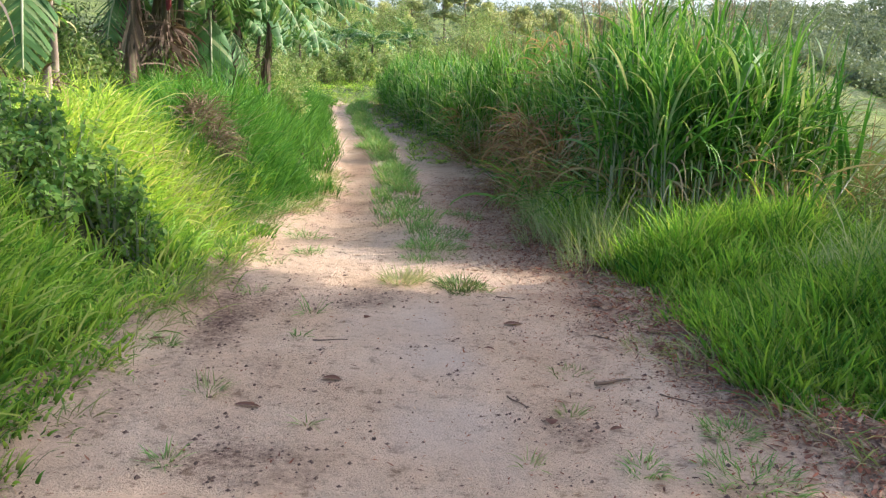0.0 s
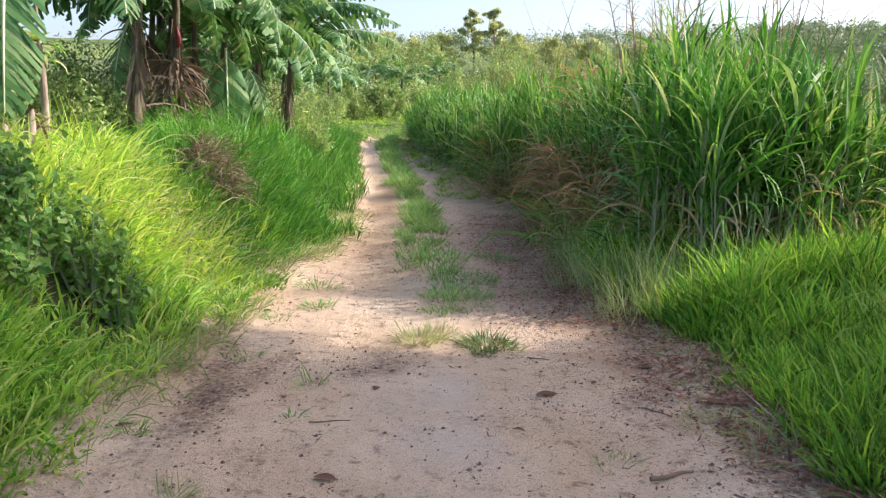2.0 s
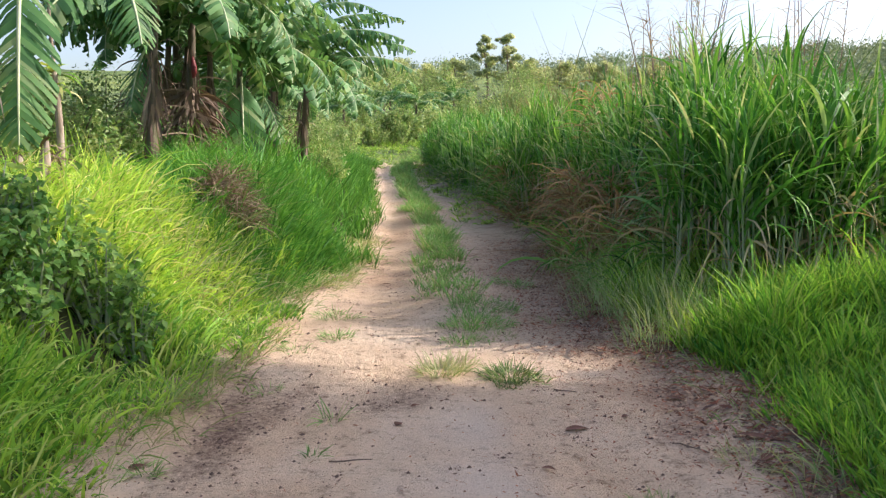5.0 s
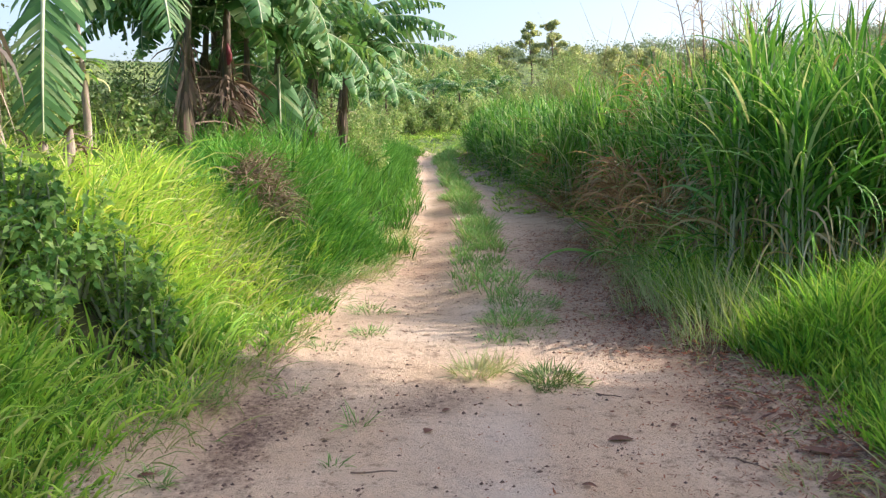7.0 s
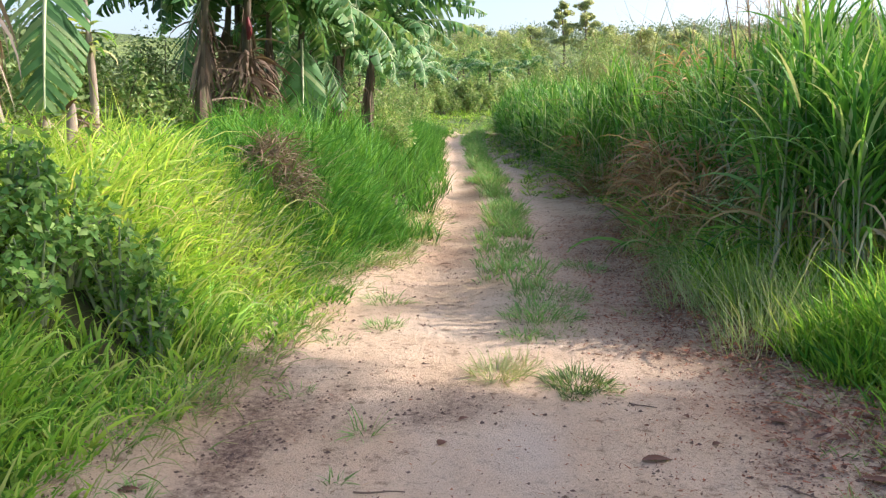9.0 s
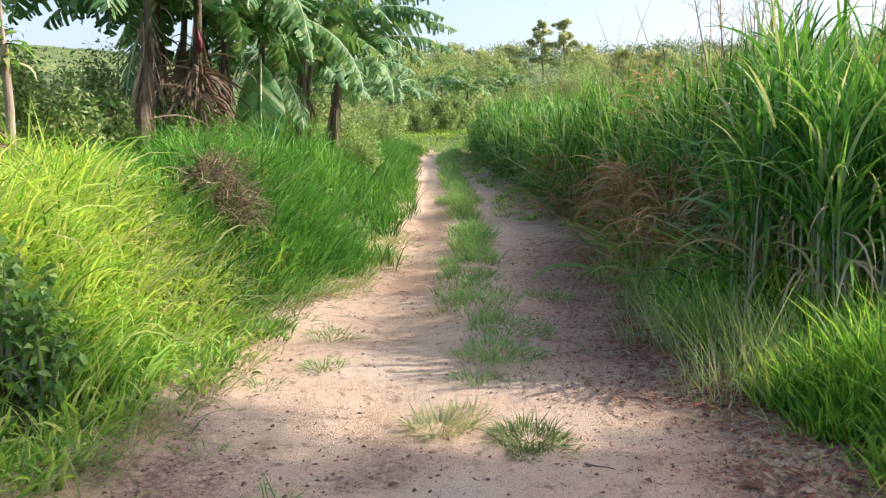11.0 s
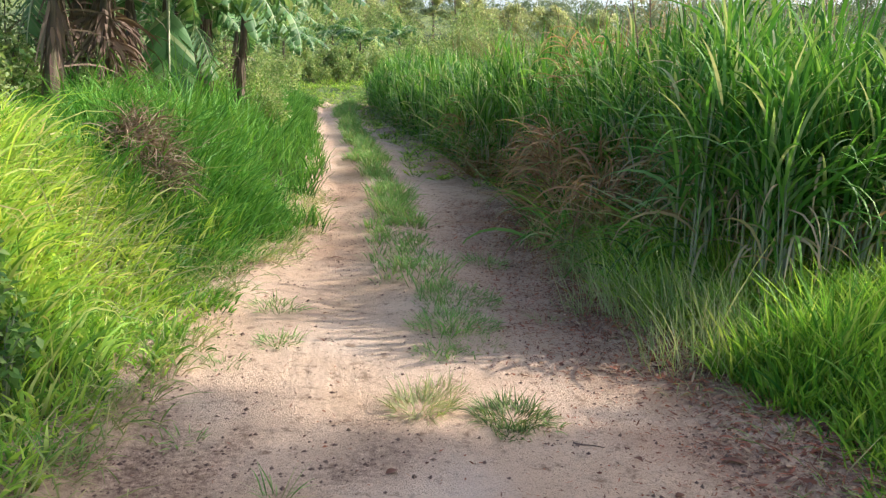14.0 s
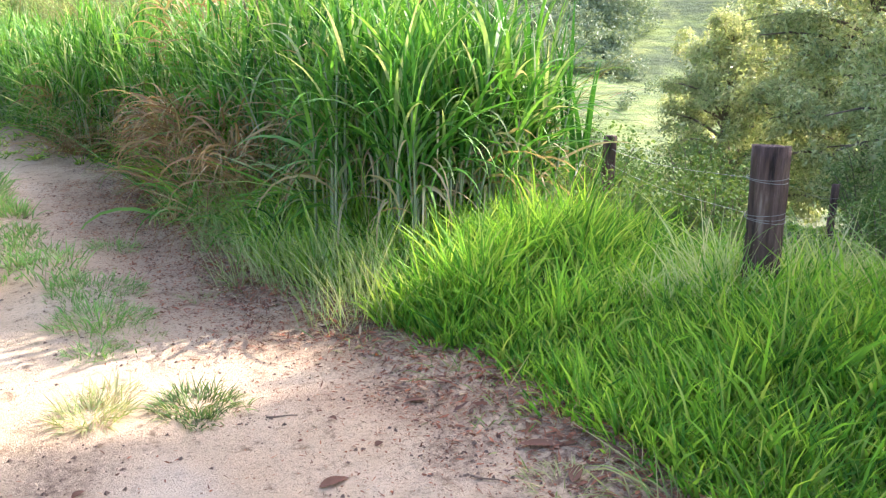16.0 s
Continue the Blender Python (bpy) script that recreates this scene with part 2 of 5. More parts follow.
M_CRUMB = solid_material("soil_crumb", [(0.3, (0.10, 0.065, 0.05)), (0.7, (0.26, 0.17, 0.12))], 20, 0.95, 0.3)
M_HEAP = leaf_material("dry_cuttings", [(0.26, 0.18, 0.12), (0.36, 0.26, 0.18), (0.14, 0.09, 0.06), (0.42, 0.34, 0.24)], glow=0.15, rough=0.8, cool=1.1)
M_LITTER = leaf_material("leaf_litter", [(0.17, 0.07, 0.045), (0.42, 0.16, 0.09), (0.11, 0.06, 0.045), (0.32, 0.14, 0.085), (0.60, 0.46, 0.32)], glow=0.15, rough=0.75, patch=6, cool=1.1)


# ---- building helpers ----
def mesh_from(name, verts, faces, material, attrs=None, smooth=True):
    me = bpy.data.meshes.new(name)
    verts, faces = np.asarray(verts, np.float32), np.asarray(faces, np.int32)
    k = faces.shape[1]
    me.vertices.add(len(verts))
    me.vertices.foreach_set("co", verts.ravel())
    me.loops.add(faces.size)
    me.loops.foreach_set("vertex_index", faces.ravel())
    me.polygons.add(len(faces))
    me.polygons.foreach_set("loop_start", np.arange(len(faces), dtype=np.int32) * k)
    me.polygons.foreach_set("use_smooth", np.full(len(faces), smooth))
    for key, vals in (attrs or {}).items():
        me.attributes.new(key, "FLOAT", "POINT").data.foreach_set("value", np.asarray(vals, np.float32).ravel())
    me.update(calc_edges=True)
    me.validate()
    me.materials.append(material)
    return me


def part(name, geo, material, parent=None, label="", smooth=True):
    """One mesh object from (verts, faces[, along])."""
    attrs = {"along": geo[2]} if len(geo) > 2 else None
    ob = new(name, mesh_from(name, geo[0], geo[1], material, attrs, smooth))
    if parent:
        ob.parent = parent
    return tagged(ob, label)


def join(geos):
    vs, fs, al, k = [], [], [], 0
    for g in geos:
        vs.append(g[0])
        fs.append(np.asarray(g[1]) + k)
        al.append(g[2] if len(g) > 2 else np.zeros(len(g[0])))
        k += len(g[0])
    return np.concatenate(vs), np.concatenate(fs), np.concatenate(al)


def ribbons(base, phi, th0, droop, length, width, n=4, roll=0.0, power=1.4, tip=0.05, wide=0.25):
    """Many bent, tapering blades: heading phi, first climb th0, bending down by droop (radians)."""
    base = np.asarray(base, float)
    N = len(base)
    full = lambda v: np.broadcast_to(np.asarray(v, float), (N,))
    phi, th0, droop, length, width, roll = map(full, (phi, th0, droop, length, width, roll))
    s = np.linspace(0, 1, n + 1)
    P = np.zeros((N, n + 1, 3))
    T = np.zeros((N, n + 1, 3))
    P[:, 0] = base
    for k in range(n + 1):
        th = th0 - droop * s[k] ** power
        T[:, k] = np.stack([np.cos(th) * np.cos(phi), np.cos(th) * np.sin(phi), np.sin(th)], 1)
        if k:
            P[:, k] = P[:, k - 1] + 0.5 * (T[:, k] + T[:, k - 1]) * (length / n)[:, None]
    side = np.stack([-np.sin(phi), np.cos(phi), 0 * phi], 1)[:, None, :]
    nrm = np.cross(T, side)
    sv = np.cos(roll)[:, None, None] * side + np.sin(roll)[:, None, None] * nrm
    prof = np.minimum(1, 0.45 + s / wide * 0.55) * np.maximum(tip, 1 - np.maximum(0, (s - wide) / (1 - wide)) ** 1.6)
    off = sv * (width[:, None] * 0.5 * prof[None, :])[:, :, None]
    V = np.stack([P - off, P + off], 2).reshape(-1, 3)
    i = (np.arange(N)[:, None] * (n + 1) + np.arange(n)[None, :]).ravel() * 2
    F = np.stack([i, i + 1, i + 3, i + 2], 1)
    return V, F, np.repeat(np.tile(s, N), 2)


def tube(points, radii, sides=6):
    """A tapering round rod along points."""
    pts, radii = np.asarray(points, float), np.asarray(radii, float)
    tan = np.gradient(pts, axis=0)
    tan /= np.linalg.norm(tan, axis=1)[:, None] + 1e-9
    ref = np.where(np.abs(tan[:, 2:3]) > 0.9, np.array([[1.0, 0, 0]]), np.array([[0, 0, 1.0]]))
    u = np.cross(tan, ref)
    u /= np.linalg.norm(u, axis=1)[:, None] + 1e-9
    v = np.cross(tan, u)
    a = np.linspace(0, 2 * np.pi, sides, endpoint=False)
    V = pts[:, None, :] + radii[:, None, None] * (np.cos(a)[None, :, None] * u[:, None, :] + np.sin(a)[None, :, None] * v[:, None, :])
    n = len(pts)
    i, j = np.meshgrid(np.arange(n - 1), np.arange(sides), indexing="ij")
    j2 = (j + 1) % sides
    F = np.stack([i * sides + j, i * sides + j2, (i + 1) * sides + j2, (i + 1) * sides + j], -1).reshape(-1, 4)
    return V.reshape(-1, 3), F, np.repeat(np.linspace(0, 1, n), sides)


def leaf_cards(centres, size, aspect=0.35, flat=0.5, fold=True):
    """Small pointed leaves at random tilts, each a folded pair of quads, or one quad far off."""
    N = len(centres)
    a = rng.uniform(0, 2 * np.pi, N)
    el = rng.normal(-0.35, flat, N)
    d = np.stack([np.cos(el) * np.cos(a), np.cos(el) * np.sin(a), np.sin(el)], 1)
    side = np.stack([-np.sin(a), np.cos(a), 0 * a], 1)
    up = np.cross(d, side)
    roll = rng.normal(0, 0.7, N)[:, None]
    sd = np.cos(roll) * side + np.sin(roll) * up
    nn = np.cross(d, sd)
    L = (size * rng.uniform(0.6, 1.3, N))[:, None]
    W = L * aspect * 0.5
    c = np.asarray(centres)
    V = np.stack([c, c + d * L * 0.45 + sd * W + nn * W * 0.3, c + d * L * 0.5, c + d * L * 0.45 - sd * W + nn * W * 0.3, c + d * L - nn * L * 0.12], 1).reshape(-1, 3)
    if not fold:
        V = V.reshape(N, 5, 3)[:, [0, 1, 4, 3]].reshape(-1, 3)
        return V, np.arange(4 * N).reshape(-1, 4), np.tile([0, 0.5, 1.0, 0.5], N)
    b = np.arange(N)[:, None] * 5
    F = np.concatenate([b + np.array([[0, 1, 4, 2]]), b + np.array([[0, 2, 4, 3]])], 1).reshape(-1, 4)
    return V, F, np.tile([0, 0.5, 0.5, 0.5, 1.0], N)


def smooth(a, b, x):
    t = np.clip((np.asarray(x, float) - a) / (b - a), 0, 1)
    return t * t * (3 - 2 * t)


def wave(x, y, f, seed=0):
    """Cheap smooth irregular field, about -1 to 1."""
    x, y = np.asarray(x, float), np.asarray(y, float)
    r = np.random.default_rng(seed)
    z = 0
    for k in range(6):
        ang, ph, g = r.uniform(0, 6.28), r.uniform(0, 6.28), f * r.uniform(0.6, 1.9)
        z = z + np.sin((x * np.cos(ang) + y * np.sin(ang)) * g + ph)
    return z / 3.2


# ---- lie of the land ----
def road_right(y):
    return np.interp(y, [-6, 2, 4, 5, 6, 7, 9, 13, 15, 18, 22, 27, 33, 37, 42, 48], [1.95, 1.85, 1.72, 1.66, 1.52, 1.45, 1.56, 1.6, 1.2, 0.95, 0.62, -0.15, -0.85, -0.6, 0.8, 4.5]) + 0.06 * wave(y, 0, 2.2, 3)


def road_left(y):
    return np.interp(y, [-6, 2.5, 4, 5.5, 8, 9.5, 14, 22, 29, 33, 37, 42, 48], [-1.85, -1.68, -1.55, -1.45, -1.36, -1.05, -1.2, -1.8, -2.35, -2.7, -2.6, -1.6, 2.0]) + 0.06 * wave(y, 5, 2.0, 4)


R_N = ([0, 10, 15, 22, 33, 50, 90, 200, 400, 600, 3000], [0, 0, 0.08, 0.25, 0.6, 1.9, 6.0, 17.0, 37.0, 38.0, 30.0])
R_E = ([0, 6, 12, 30, 120, 210, 300, 430, 700, 3000], [0, 0, -0.8, -3.6, -15.0, -12.0, 3.0, 50.0, 46.0, 40.0])


def land(x, y):
    """Height of the ground away from the wheel tracks."""
    x, y = np.asarray(x, float), np.asarray(y, float)
    r = np.hypot(x, y)
    az = np.degrees(np.arctan2(x, y))
    w = smooth(17, 37, az) * (1 - smooth(120, 165, az))
    n = np.interp(r, *R_N) * (1 - smooth(70, 130, np.abs(az)))
    z = n * (1 - w) + np.interp(r, *R_E) * w
    z = z + smooth(60, 200, r) * (5 * wave(x, y, 0.02, 11) + 2.0 * wave(x, y, 0.07, 12))
    dl = road_left(y) - x
    hb = np.interp(y, [-6, 3, 10, 14, 19, 26, 34], [0.85, 0.92, 1.02, 0.85, 0.62, 0.35, 0.2])
    z = z + hb * smooth(0.05, 1.5, dl) * (1 - smooth(25, 60, r)) + 0.25 * smooth(2, 6, dl) * (1 - smooth(25, 60, r))
    dr = x - road_right(y)
    z = z + 0.26 * smooth(0.1, 1.3, dr) * (1 - smooth(2.0, 4.5, dr) * (1 - smooth(6, 9, y)))
    z = z + 0.03 * wave(x, y, 2.5, 13) * (smooth(0, 0.5, dl) + smooth(0, 0.5, dr))
    return z


def spaced(a, b, fine, lo, hi, grow=1.075):
    mid = list(np.arange(a, b + 1e-6, fine))
    out, s = [], fine
    while (out[-1] if out else b) < hi:
        s *= grow
        out.append((out[-1] if out else b) + s)
    low, s = [], fine
    while (low[-1] if low else a) > lo:
        s *= grow
        low.append((low[-1] if low else a) - s)
    return np.array(low[::-1] + mid + out)


def grid_mesh(X, Y, Z):
    h, w = X.shape
    V = np.stack([X, Y, Z], -1).reshape(-1, 3)
    i, j = np.meshgrid(np.arange(h - 1), np.arange(w - 1), indexing="ij")
    q = i * w + j
    return V, np.stack([q, q + 1, q + w + 1, q + w], -1).reshape(-1, 4)


gx, gy = spaced(-5, 6, 0.15, -2500, 2500), spaced(-3, 38, 0.2, -2500, 2500)
X, Y = np.meshgrid(gx, gy)
Z = land(X, Y)
on_road = smooth(0, 0.25, X - road_left(Y)) * smooth(0, 0.25, road_right(Y) - X) * smooth(37, 36, Y) * smooth(-6.5, -5.5, Y)
V, F = grid_mesh(X, Y, Z - 0.08 * on_road)
ground = new("ground", mesh_from("ground", V, F, M_GROUND, {"far": smooth(18, 45, np.hypot(X, Y))}))
tagged(ground, "grassy sloping ground rising to pasture hills", "ground", kind="structure")

# the dirt track
v = spaced(1.0, 12, 0.045, -5.9, 36.5, 1.03)
u = np.linspace(0, 1, 180)
VV, UU = np.meshgrid(v, u, indexing="ij")
XL, XR = road_left(VV) - 0.22, road_right(VV) + 0.22
RX, RY = XL + (XR - XL) * UU, VV
across = RX - (road_left(RY) + road_right(RY)) / 2


def median_line(y):
    return np.interp(y, [4.8, 6.3, 9, 13, 19, 26, 33, 38, 47], [0.25, 0.28, 0.06, -0.1, -0.5, -1.05, -1.6, -1.3, 2.5])


def track_height(x, y):
    m = x - median_line(y)
    far = smooth(5.5, 8, y)
    rut = np.exp(-((m + 0.75) / 0.33) ** 2) + np.exp(-((m - 0.85) / 0.36) ** 2)
    z = -0.045 * rut * far + 0.05 * np.exp(-(m / 0.3) ** 2) * far
    z = z - 0.0015 * (np.sin(x * 78 + 3 * wave(x * 0.2, y * 0.3, 2, 25)) > 0.55) * np.exp(-((x + 0.55) / 0.3) ** 2) * smooth(5.0, 5.6, y) * (1 - smooth(7.2, 8.5, y))
    z = z + 0.012 * wave(x, y, 3.0, 21) + 0.006 * wave(x, y, 9.0, 22) + 0.0035 * wave(x, y, 26.0, 23) + 0.002 * wave(x, y, 60.0, 24)
    edge = np.minimum(x - road_left(y), road_right(y) - x)
    z = z + 0.06 * (1 - smooth(-0.15, 0.35, edge))
    r = np.hypot(x, y)
    return z + np.interp(r, *R_N)


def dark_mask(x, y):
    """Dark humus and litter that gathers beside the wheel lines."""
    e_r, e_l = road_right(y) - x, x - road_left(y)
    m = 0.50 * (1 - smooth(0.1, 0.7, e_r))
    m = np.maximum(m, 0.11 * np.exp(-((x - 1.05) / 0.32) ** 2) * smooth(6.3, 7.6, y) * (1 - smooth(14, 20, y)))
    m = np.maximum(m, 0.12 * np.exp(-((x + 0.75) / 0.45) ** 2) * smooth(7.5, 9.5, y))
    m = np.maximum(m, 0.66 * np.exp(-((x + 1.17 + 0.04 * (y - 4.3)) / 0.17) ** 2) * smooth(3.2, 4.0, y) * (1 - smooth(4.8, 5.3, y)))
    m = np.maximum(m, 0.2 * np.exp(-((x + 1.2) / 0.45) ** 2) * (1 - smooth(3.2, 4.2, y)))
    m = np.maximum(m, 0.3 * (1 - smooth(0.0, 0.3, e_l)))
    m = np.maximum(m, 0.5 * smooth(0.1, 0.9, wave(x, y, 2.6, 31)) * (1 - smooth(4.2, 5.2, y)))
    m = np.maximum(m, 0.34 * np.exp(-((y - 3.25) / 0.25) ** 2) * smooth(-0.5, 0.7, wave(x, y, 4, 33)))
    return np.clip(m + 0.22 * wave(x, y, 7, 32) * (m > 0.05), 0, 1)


def worn_mask(x, y):
    """Smooth compacted pale sand between the wheel lines."""
    m = np.exp(-((x + 0.02 - 0.25 * (3.9 - y) * 0.4) / 0.34) ** 4 - ((y - 3.8) / 0.75) ** 4)
    m = np.maximum(m, 0.6 * np.exp(-((x - 0.15) / 0.3) ** 4 - ((y - 2.3) / 0.5) ** 4))
    return np.clip(m * (0.6 + 0.4 * wave(x, y, 4.5, 34)), 0, 0.7)


rusty = 0.8 * np.clip(np.exp(-((RX - 1.0) / 0.5) ** 2 - ((RY - 5.0) / 0.8) ** 2) * smooth(-0.4, 0.8, wave(RX, RY, 5, 41)) + 0.8 * np.exp(-((RX + 0.7) / 0.35) ** 2) * smooth(7, 9, RY) * smooth(-1.3, 0.5, wave(RX, RY, 2, 42)) + 0.5 * np.exp(-((RX - 0.95) / 0.45) ** 2) * smooth(5.6, 6.8, RY), 0, 1)
V, F = grid_mesh(RX, RY, track_height(RX, RY))
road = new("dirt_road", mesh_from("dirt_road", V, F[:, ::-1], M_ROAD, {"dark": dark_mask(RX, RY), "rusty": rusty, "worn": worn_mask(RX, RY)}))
tagged(road, "sandy dirt track with wheel lines and dark litter", "road", kind="structure")


# ---- grass ----
def scatter(n, x0, x1, y0, y1):
    return rng.uniform(x0, x1, n), rng.uniform(y0, y1, n)


def surface(x, y):
    inside = (x > road_left(y)) & (x < road_right(y))
    return np.where(inside, track_height(x, y), land(x, y)) - 0.01


def grass_field(name, x, y, length, width, material, label, lean=0.35, droop=1.1, n=4, tuft=14, spread=0.06, power=1.4):
    """One sheet of blades rooted in tufts of that many blades, centred on some of the points x, y."""
    N = len(x)
    length, width = np.broadcast_to(length, (N,)), np.broadcast_to(width, (N,))
    k = max(1, N // tuft)
    c = np.sort(rng.integers(0, k, N))
    ox, oy = rng.normal(0, spread, N), rng.normal(0, spread, N)
    size = rng.lognormal(0, 0.28, k)
    px, py = x[c] + ox, y[c] + oy
    out = np.hypot(ox, oy) / spread
    b = np.stack([px, py, surface(px, py)], 1)
    phi = np.where(rng.random(N) < 0.75, np.arctan2(oy, ox) + rng.normal(0, 0.7, N), rng.uniform(0, 2 * np.pi, N))
    th = np.pi / 2 - lean * (0.25 + 0.6 * out) - np.abs(rng.normal(0, lean * 0.5, N))
    geo = ribbons(b, phi, np.maximum(th, 0.15), np.abs(rng.normal(droop, droop * 0.5, N)),
                  length[c] * size[c] * rng.uniform(0.5, 1.25, N), width[c] * rng.uniform(0.65, 1.3, N), n, rng.normal(0, 0.9, N), power)
    ob = part(name, geo, material)
    return tagged(ob, label, "grass", kind="stuff")


def keep(x, y, mask):
    return x[mask], y[mask]


# lush verge beside the fence
x, y = scatter(150000, 1.55, 4.6, 0.3, 7.4)
d = x - road_right(y)
gap = 2.2 * np.exp(-((x - 2.68) / 0.2) ** 2 - ((y - 5.25) / 0.24) ** 2) + np.exp(-((x - 2.5) / 0.12) ** 2 - ((y - 3.3) / 0.15) ** 2)
m = (d > 0.17 + 0.10 * wave(x, y, 5, 51) + 0.10 * wave(x, y, 2.2, 56) + 0.06 * smooth(4.4, 5.6, y)) & (rng.random(len(x)) > gap * 1.3) & ((x < 3.55 + 0.25 * wave(y, 0, 2, 52)) | (rng.random(len(x)) < 0.3)) & ~((y > 5.7) & (d < 0.7))
x, y = keep(x, y, m)
h = 0.22 + 0.10 * wave(x, y, 2.2, 53) + 0.10 * smooth(0, 0.7, x - road_right(y)) + 0.08 * smooth(4.6, 5.6, y)
h = h * (0.46 + 0.16 * smooth(1.6, 3.4, y) + 0.2 * smooth(4.6, 5.6, y))
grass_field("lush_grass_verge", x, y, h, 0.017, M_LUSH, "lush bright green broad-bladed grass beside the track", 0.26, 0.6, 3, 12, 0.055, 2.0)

x, y = scatter(5000, 2.7, 4.4, 1.6, 4.6)
x, y = keep(x, y, (wave(x, y, 2.2, 76) > 0.0) & (x - road_right(y) > 1.1))
grass_field("pale_verge_grass", x, y, 0.42 + 0.1 * wave(x, y, 3, 77), 0.008, M_SEED, "thin pale seeding grass by the fence post", 0.3, 0.7, 4, 12, 0.08, 1.8)

# both verges behind the start of the walk
x, y = scatter(26000, -4.6, 4.6, -6.5, 1.0)
m = ((road_left(y) - x > 0.05 + 0.15 * wave(x, y, 3, 80)) & (y < 0.9)) | ((x - road_right(y) > 0.15 + 0.12 * wave(x, y, 3, 89)) & (y < 0.4))
x, y = keep(x, y, m)
grass_field("roadside_grass", x, y, 0.26 + 0.08 * wave(x, y, 1.6, 90), 0.02, M_BANK, "green grass on both verges of the track", 0.3, 0.8, 2, 14, 0.07, 1.9)

# slope below the fence
x, y = scatter(30000, 3.6, 13, 1, 14)
x, y = keep(x, y, (np.degrees(np.arctan2(x, y)) > 24))
grass_field("pasture_slope_grass", x, y, 0.22 + 0.08 * wave(x, y, 1.0, 55), 0.014, M_LUSH, "short pasture grass on the slope below the fence", 0.5, 1.0, 2)

# left bank, near part
x, y = scatter(125000, -4.4, -1.1, 0.8, 10.5)
d = road_left(y) - x
edge = 0.02 + 0.16 * wave(x, y, 3.1, 57)
bush = np.exp(-((x + 2.3) / 0.62) ** 2 - ((y - 4.72) / 0.5) ** 2)
# yellowing patches, plus a band that paints the sunlit strip brighter yellow
gold = smooth(-0.1, 0.7, 0.45 * wave(x, y, 1.6, 58) + 1.3 * np.exp(-((y - 6.6) / 1.35) ** 2) * smooth(0.1, 0.7, d) - 0.25)
pick = rng.random(len(x))
ok = (d > edge + 0.06 - 0.10 * (1 - smooth(4.4, 5.2, y))) & (rng.random(len(x)) > 0.9 * bush)
h = (0.13 + 0.23 * smooth(0, 0.75, d)) * (1 + 0.28 * wave(x, y, 1.7, 59) + 0.22 * wave(x, y, 6, 60)) * (1 - 0.6 * np.exp(-((x + 2.75) / 0.8) ** 2 - ((y - 4.4) / 0.7) ** 2))
gold = gold * (1 - smooth(7.6, 8.8, y + 0.5 * wave(x, y, 1.2, 78)))
fresh = ok & (rng.random(len(x)) < smooth(6.9, 8.9, y + 0.6 * wave(x, y, 1.4, 79) + 0.5 * (1 - smooth(0, 0.5, d))))
a, b = ok & ~fresh & (pick > gold * 0.85), ok & ~fresh & (pick <= gold * 0.85)
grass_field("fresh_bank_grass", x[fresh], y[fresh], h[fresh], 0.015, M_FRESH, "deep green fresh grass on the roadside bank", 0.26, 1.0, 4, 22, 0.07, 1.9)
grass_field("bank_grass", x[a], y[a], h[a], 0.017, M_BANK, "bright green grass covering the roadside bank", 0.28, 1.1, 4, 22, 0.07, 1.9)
grass_field("yellowing_sunlit_bank_grass", x[b], y[b], h[b], 0.016, M_GOLD, "yellowing bank grass, coloured brighter along the sunlit strip", 0.32, 1.3, 5, 22, 0.07, 1.9)

x, y = scatter(5500, -3.9, -1.4, 4.9, 10)
d = road_left(y) - x
x, y = keep(x, y, (d > 0.25) & (wave(x, y, 2.3, 74) + 0.8 * np.exp(-((y - 7.2) / 1.4) ** 2) > 0.35))
grass_field("bank_straw", x, y, 0.40 + 0.12 * wave(x, y, 3, 75), 0.009, M_PALE, "dry straw-coloured blades among the bank grass", 0.55, 0.8, 4, 10, 0.07)

# left bank, far part
x, y = scatter(52000, -7.5, -0.9, 10, 36)
d = road_left(y) - x
x, y, d = x[d > 0.1 * wave(x, y, 2, 61)], y[d > 0.1 * wave(x, y, 2, 61)], d[d > 0.1 * wave(x, y, 2, 61)]
q = rng.random(len(x)) < np.interp(d, [0, 2.5, 5], [1, 0.8, 0.3])
x, y, d = x[q], y[q], d[q]
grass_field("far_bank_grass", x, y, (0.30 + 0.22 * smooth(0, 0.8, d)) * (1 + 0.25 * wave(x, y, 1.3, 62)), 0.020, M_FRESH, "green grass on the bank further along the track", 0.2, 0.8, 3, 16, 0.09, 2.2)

# mossy straw under the grass edges
x, y = scatter(26000, -2.2, 2.2, 0.8, 14)
el, er = x - road_left(y), road_right(y) - x
near_edge = np.minimum(el, er)
m = (near_edge < 0.25) & (near_edge > -0.5) & (rng.random(len(x)) < np.where(near_edge < 0.05, 0.8, 0.25))
x, y = keep(x, y, m)
grass_field("edge_straw", x, y, 0.13 + 0.05 * wave(x, y, 2, 63), 0.006, M_PALE, "thin pale straw and grass along the track edge", 0.9, 1.0, 2)

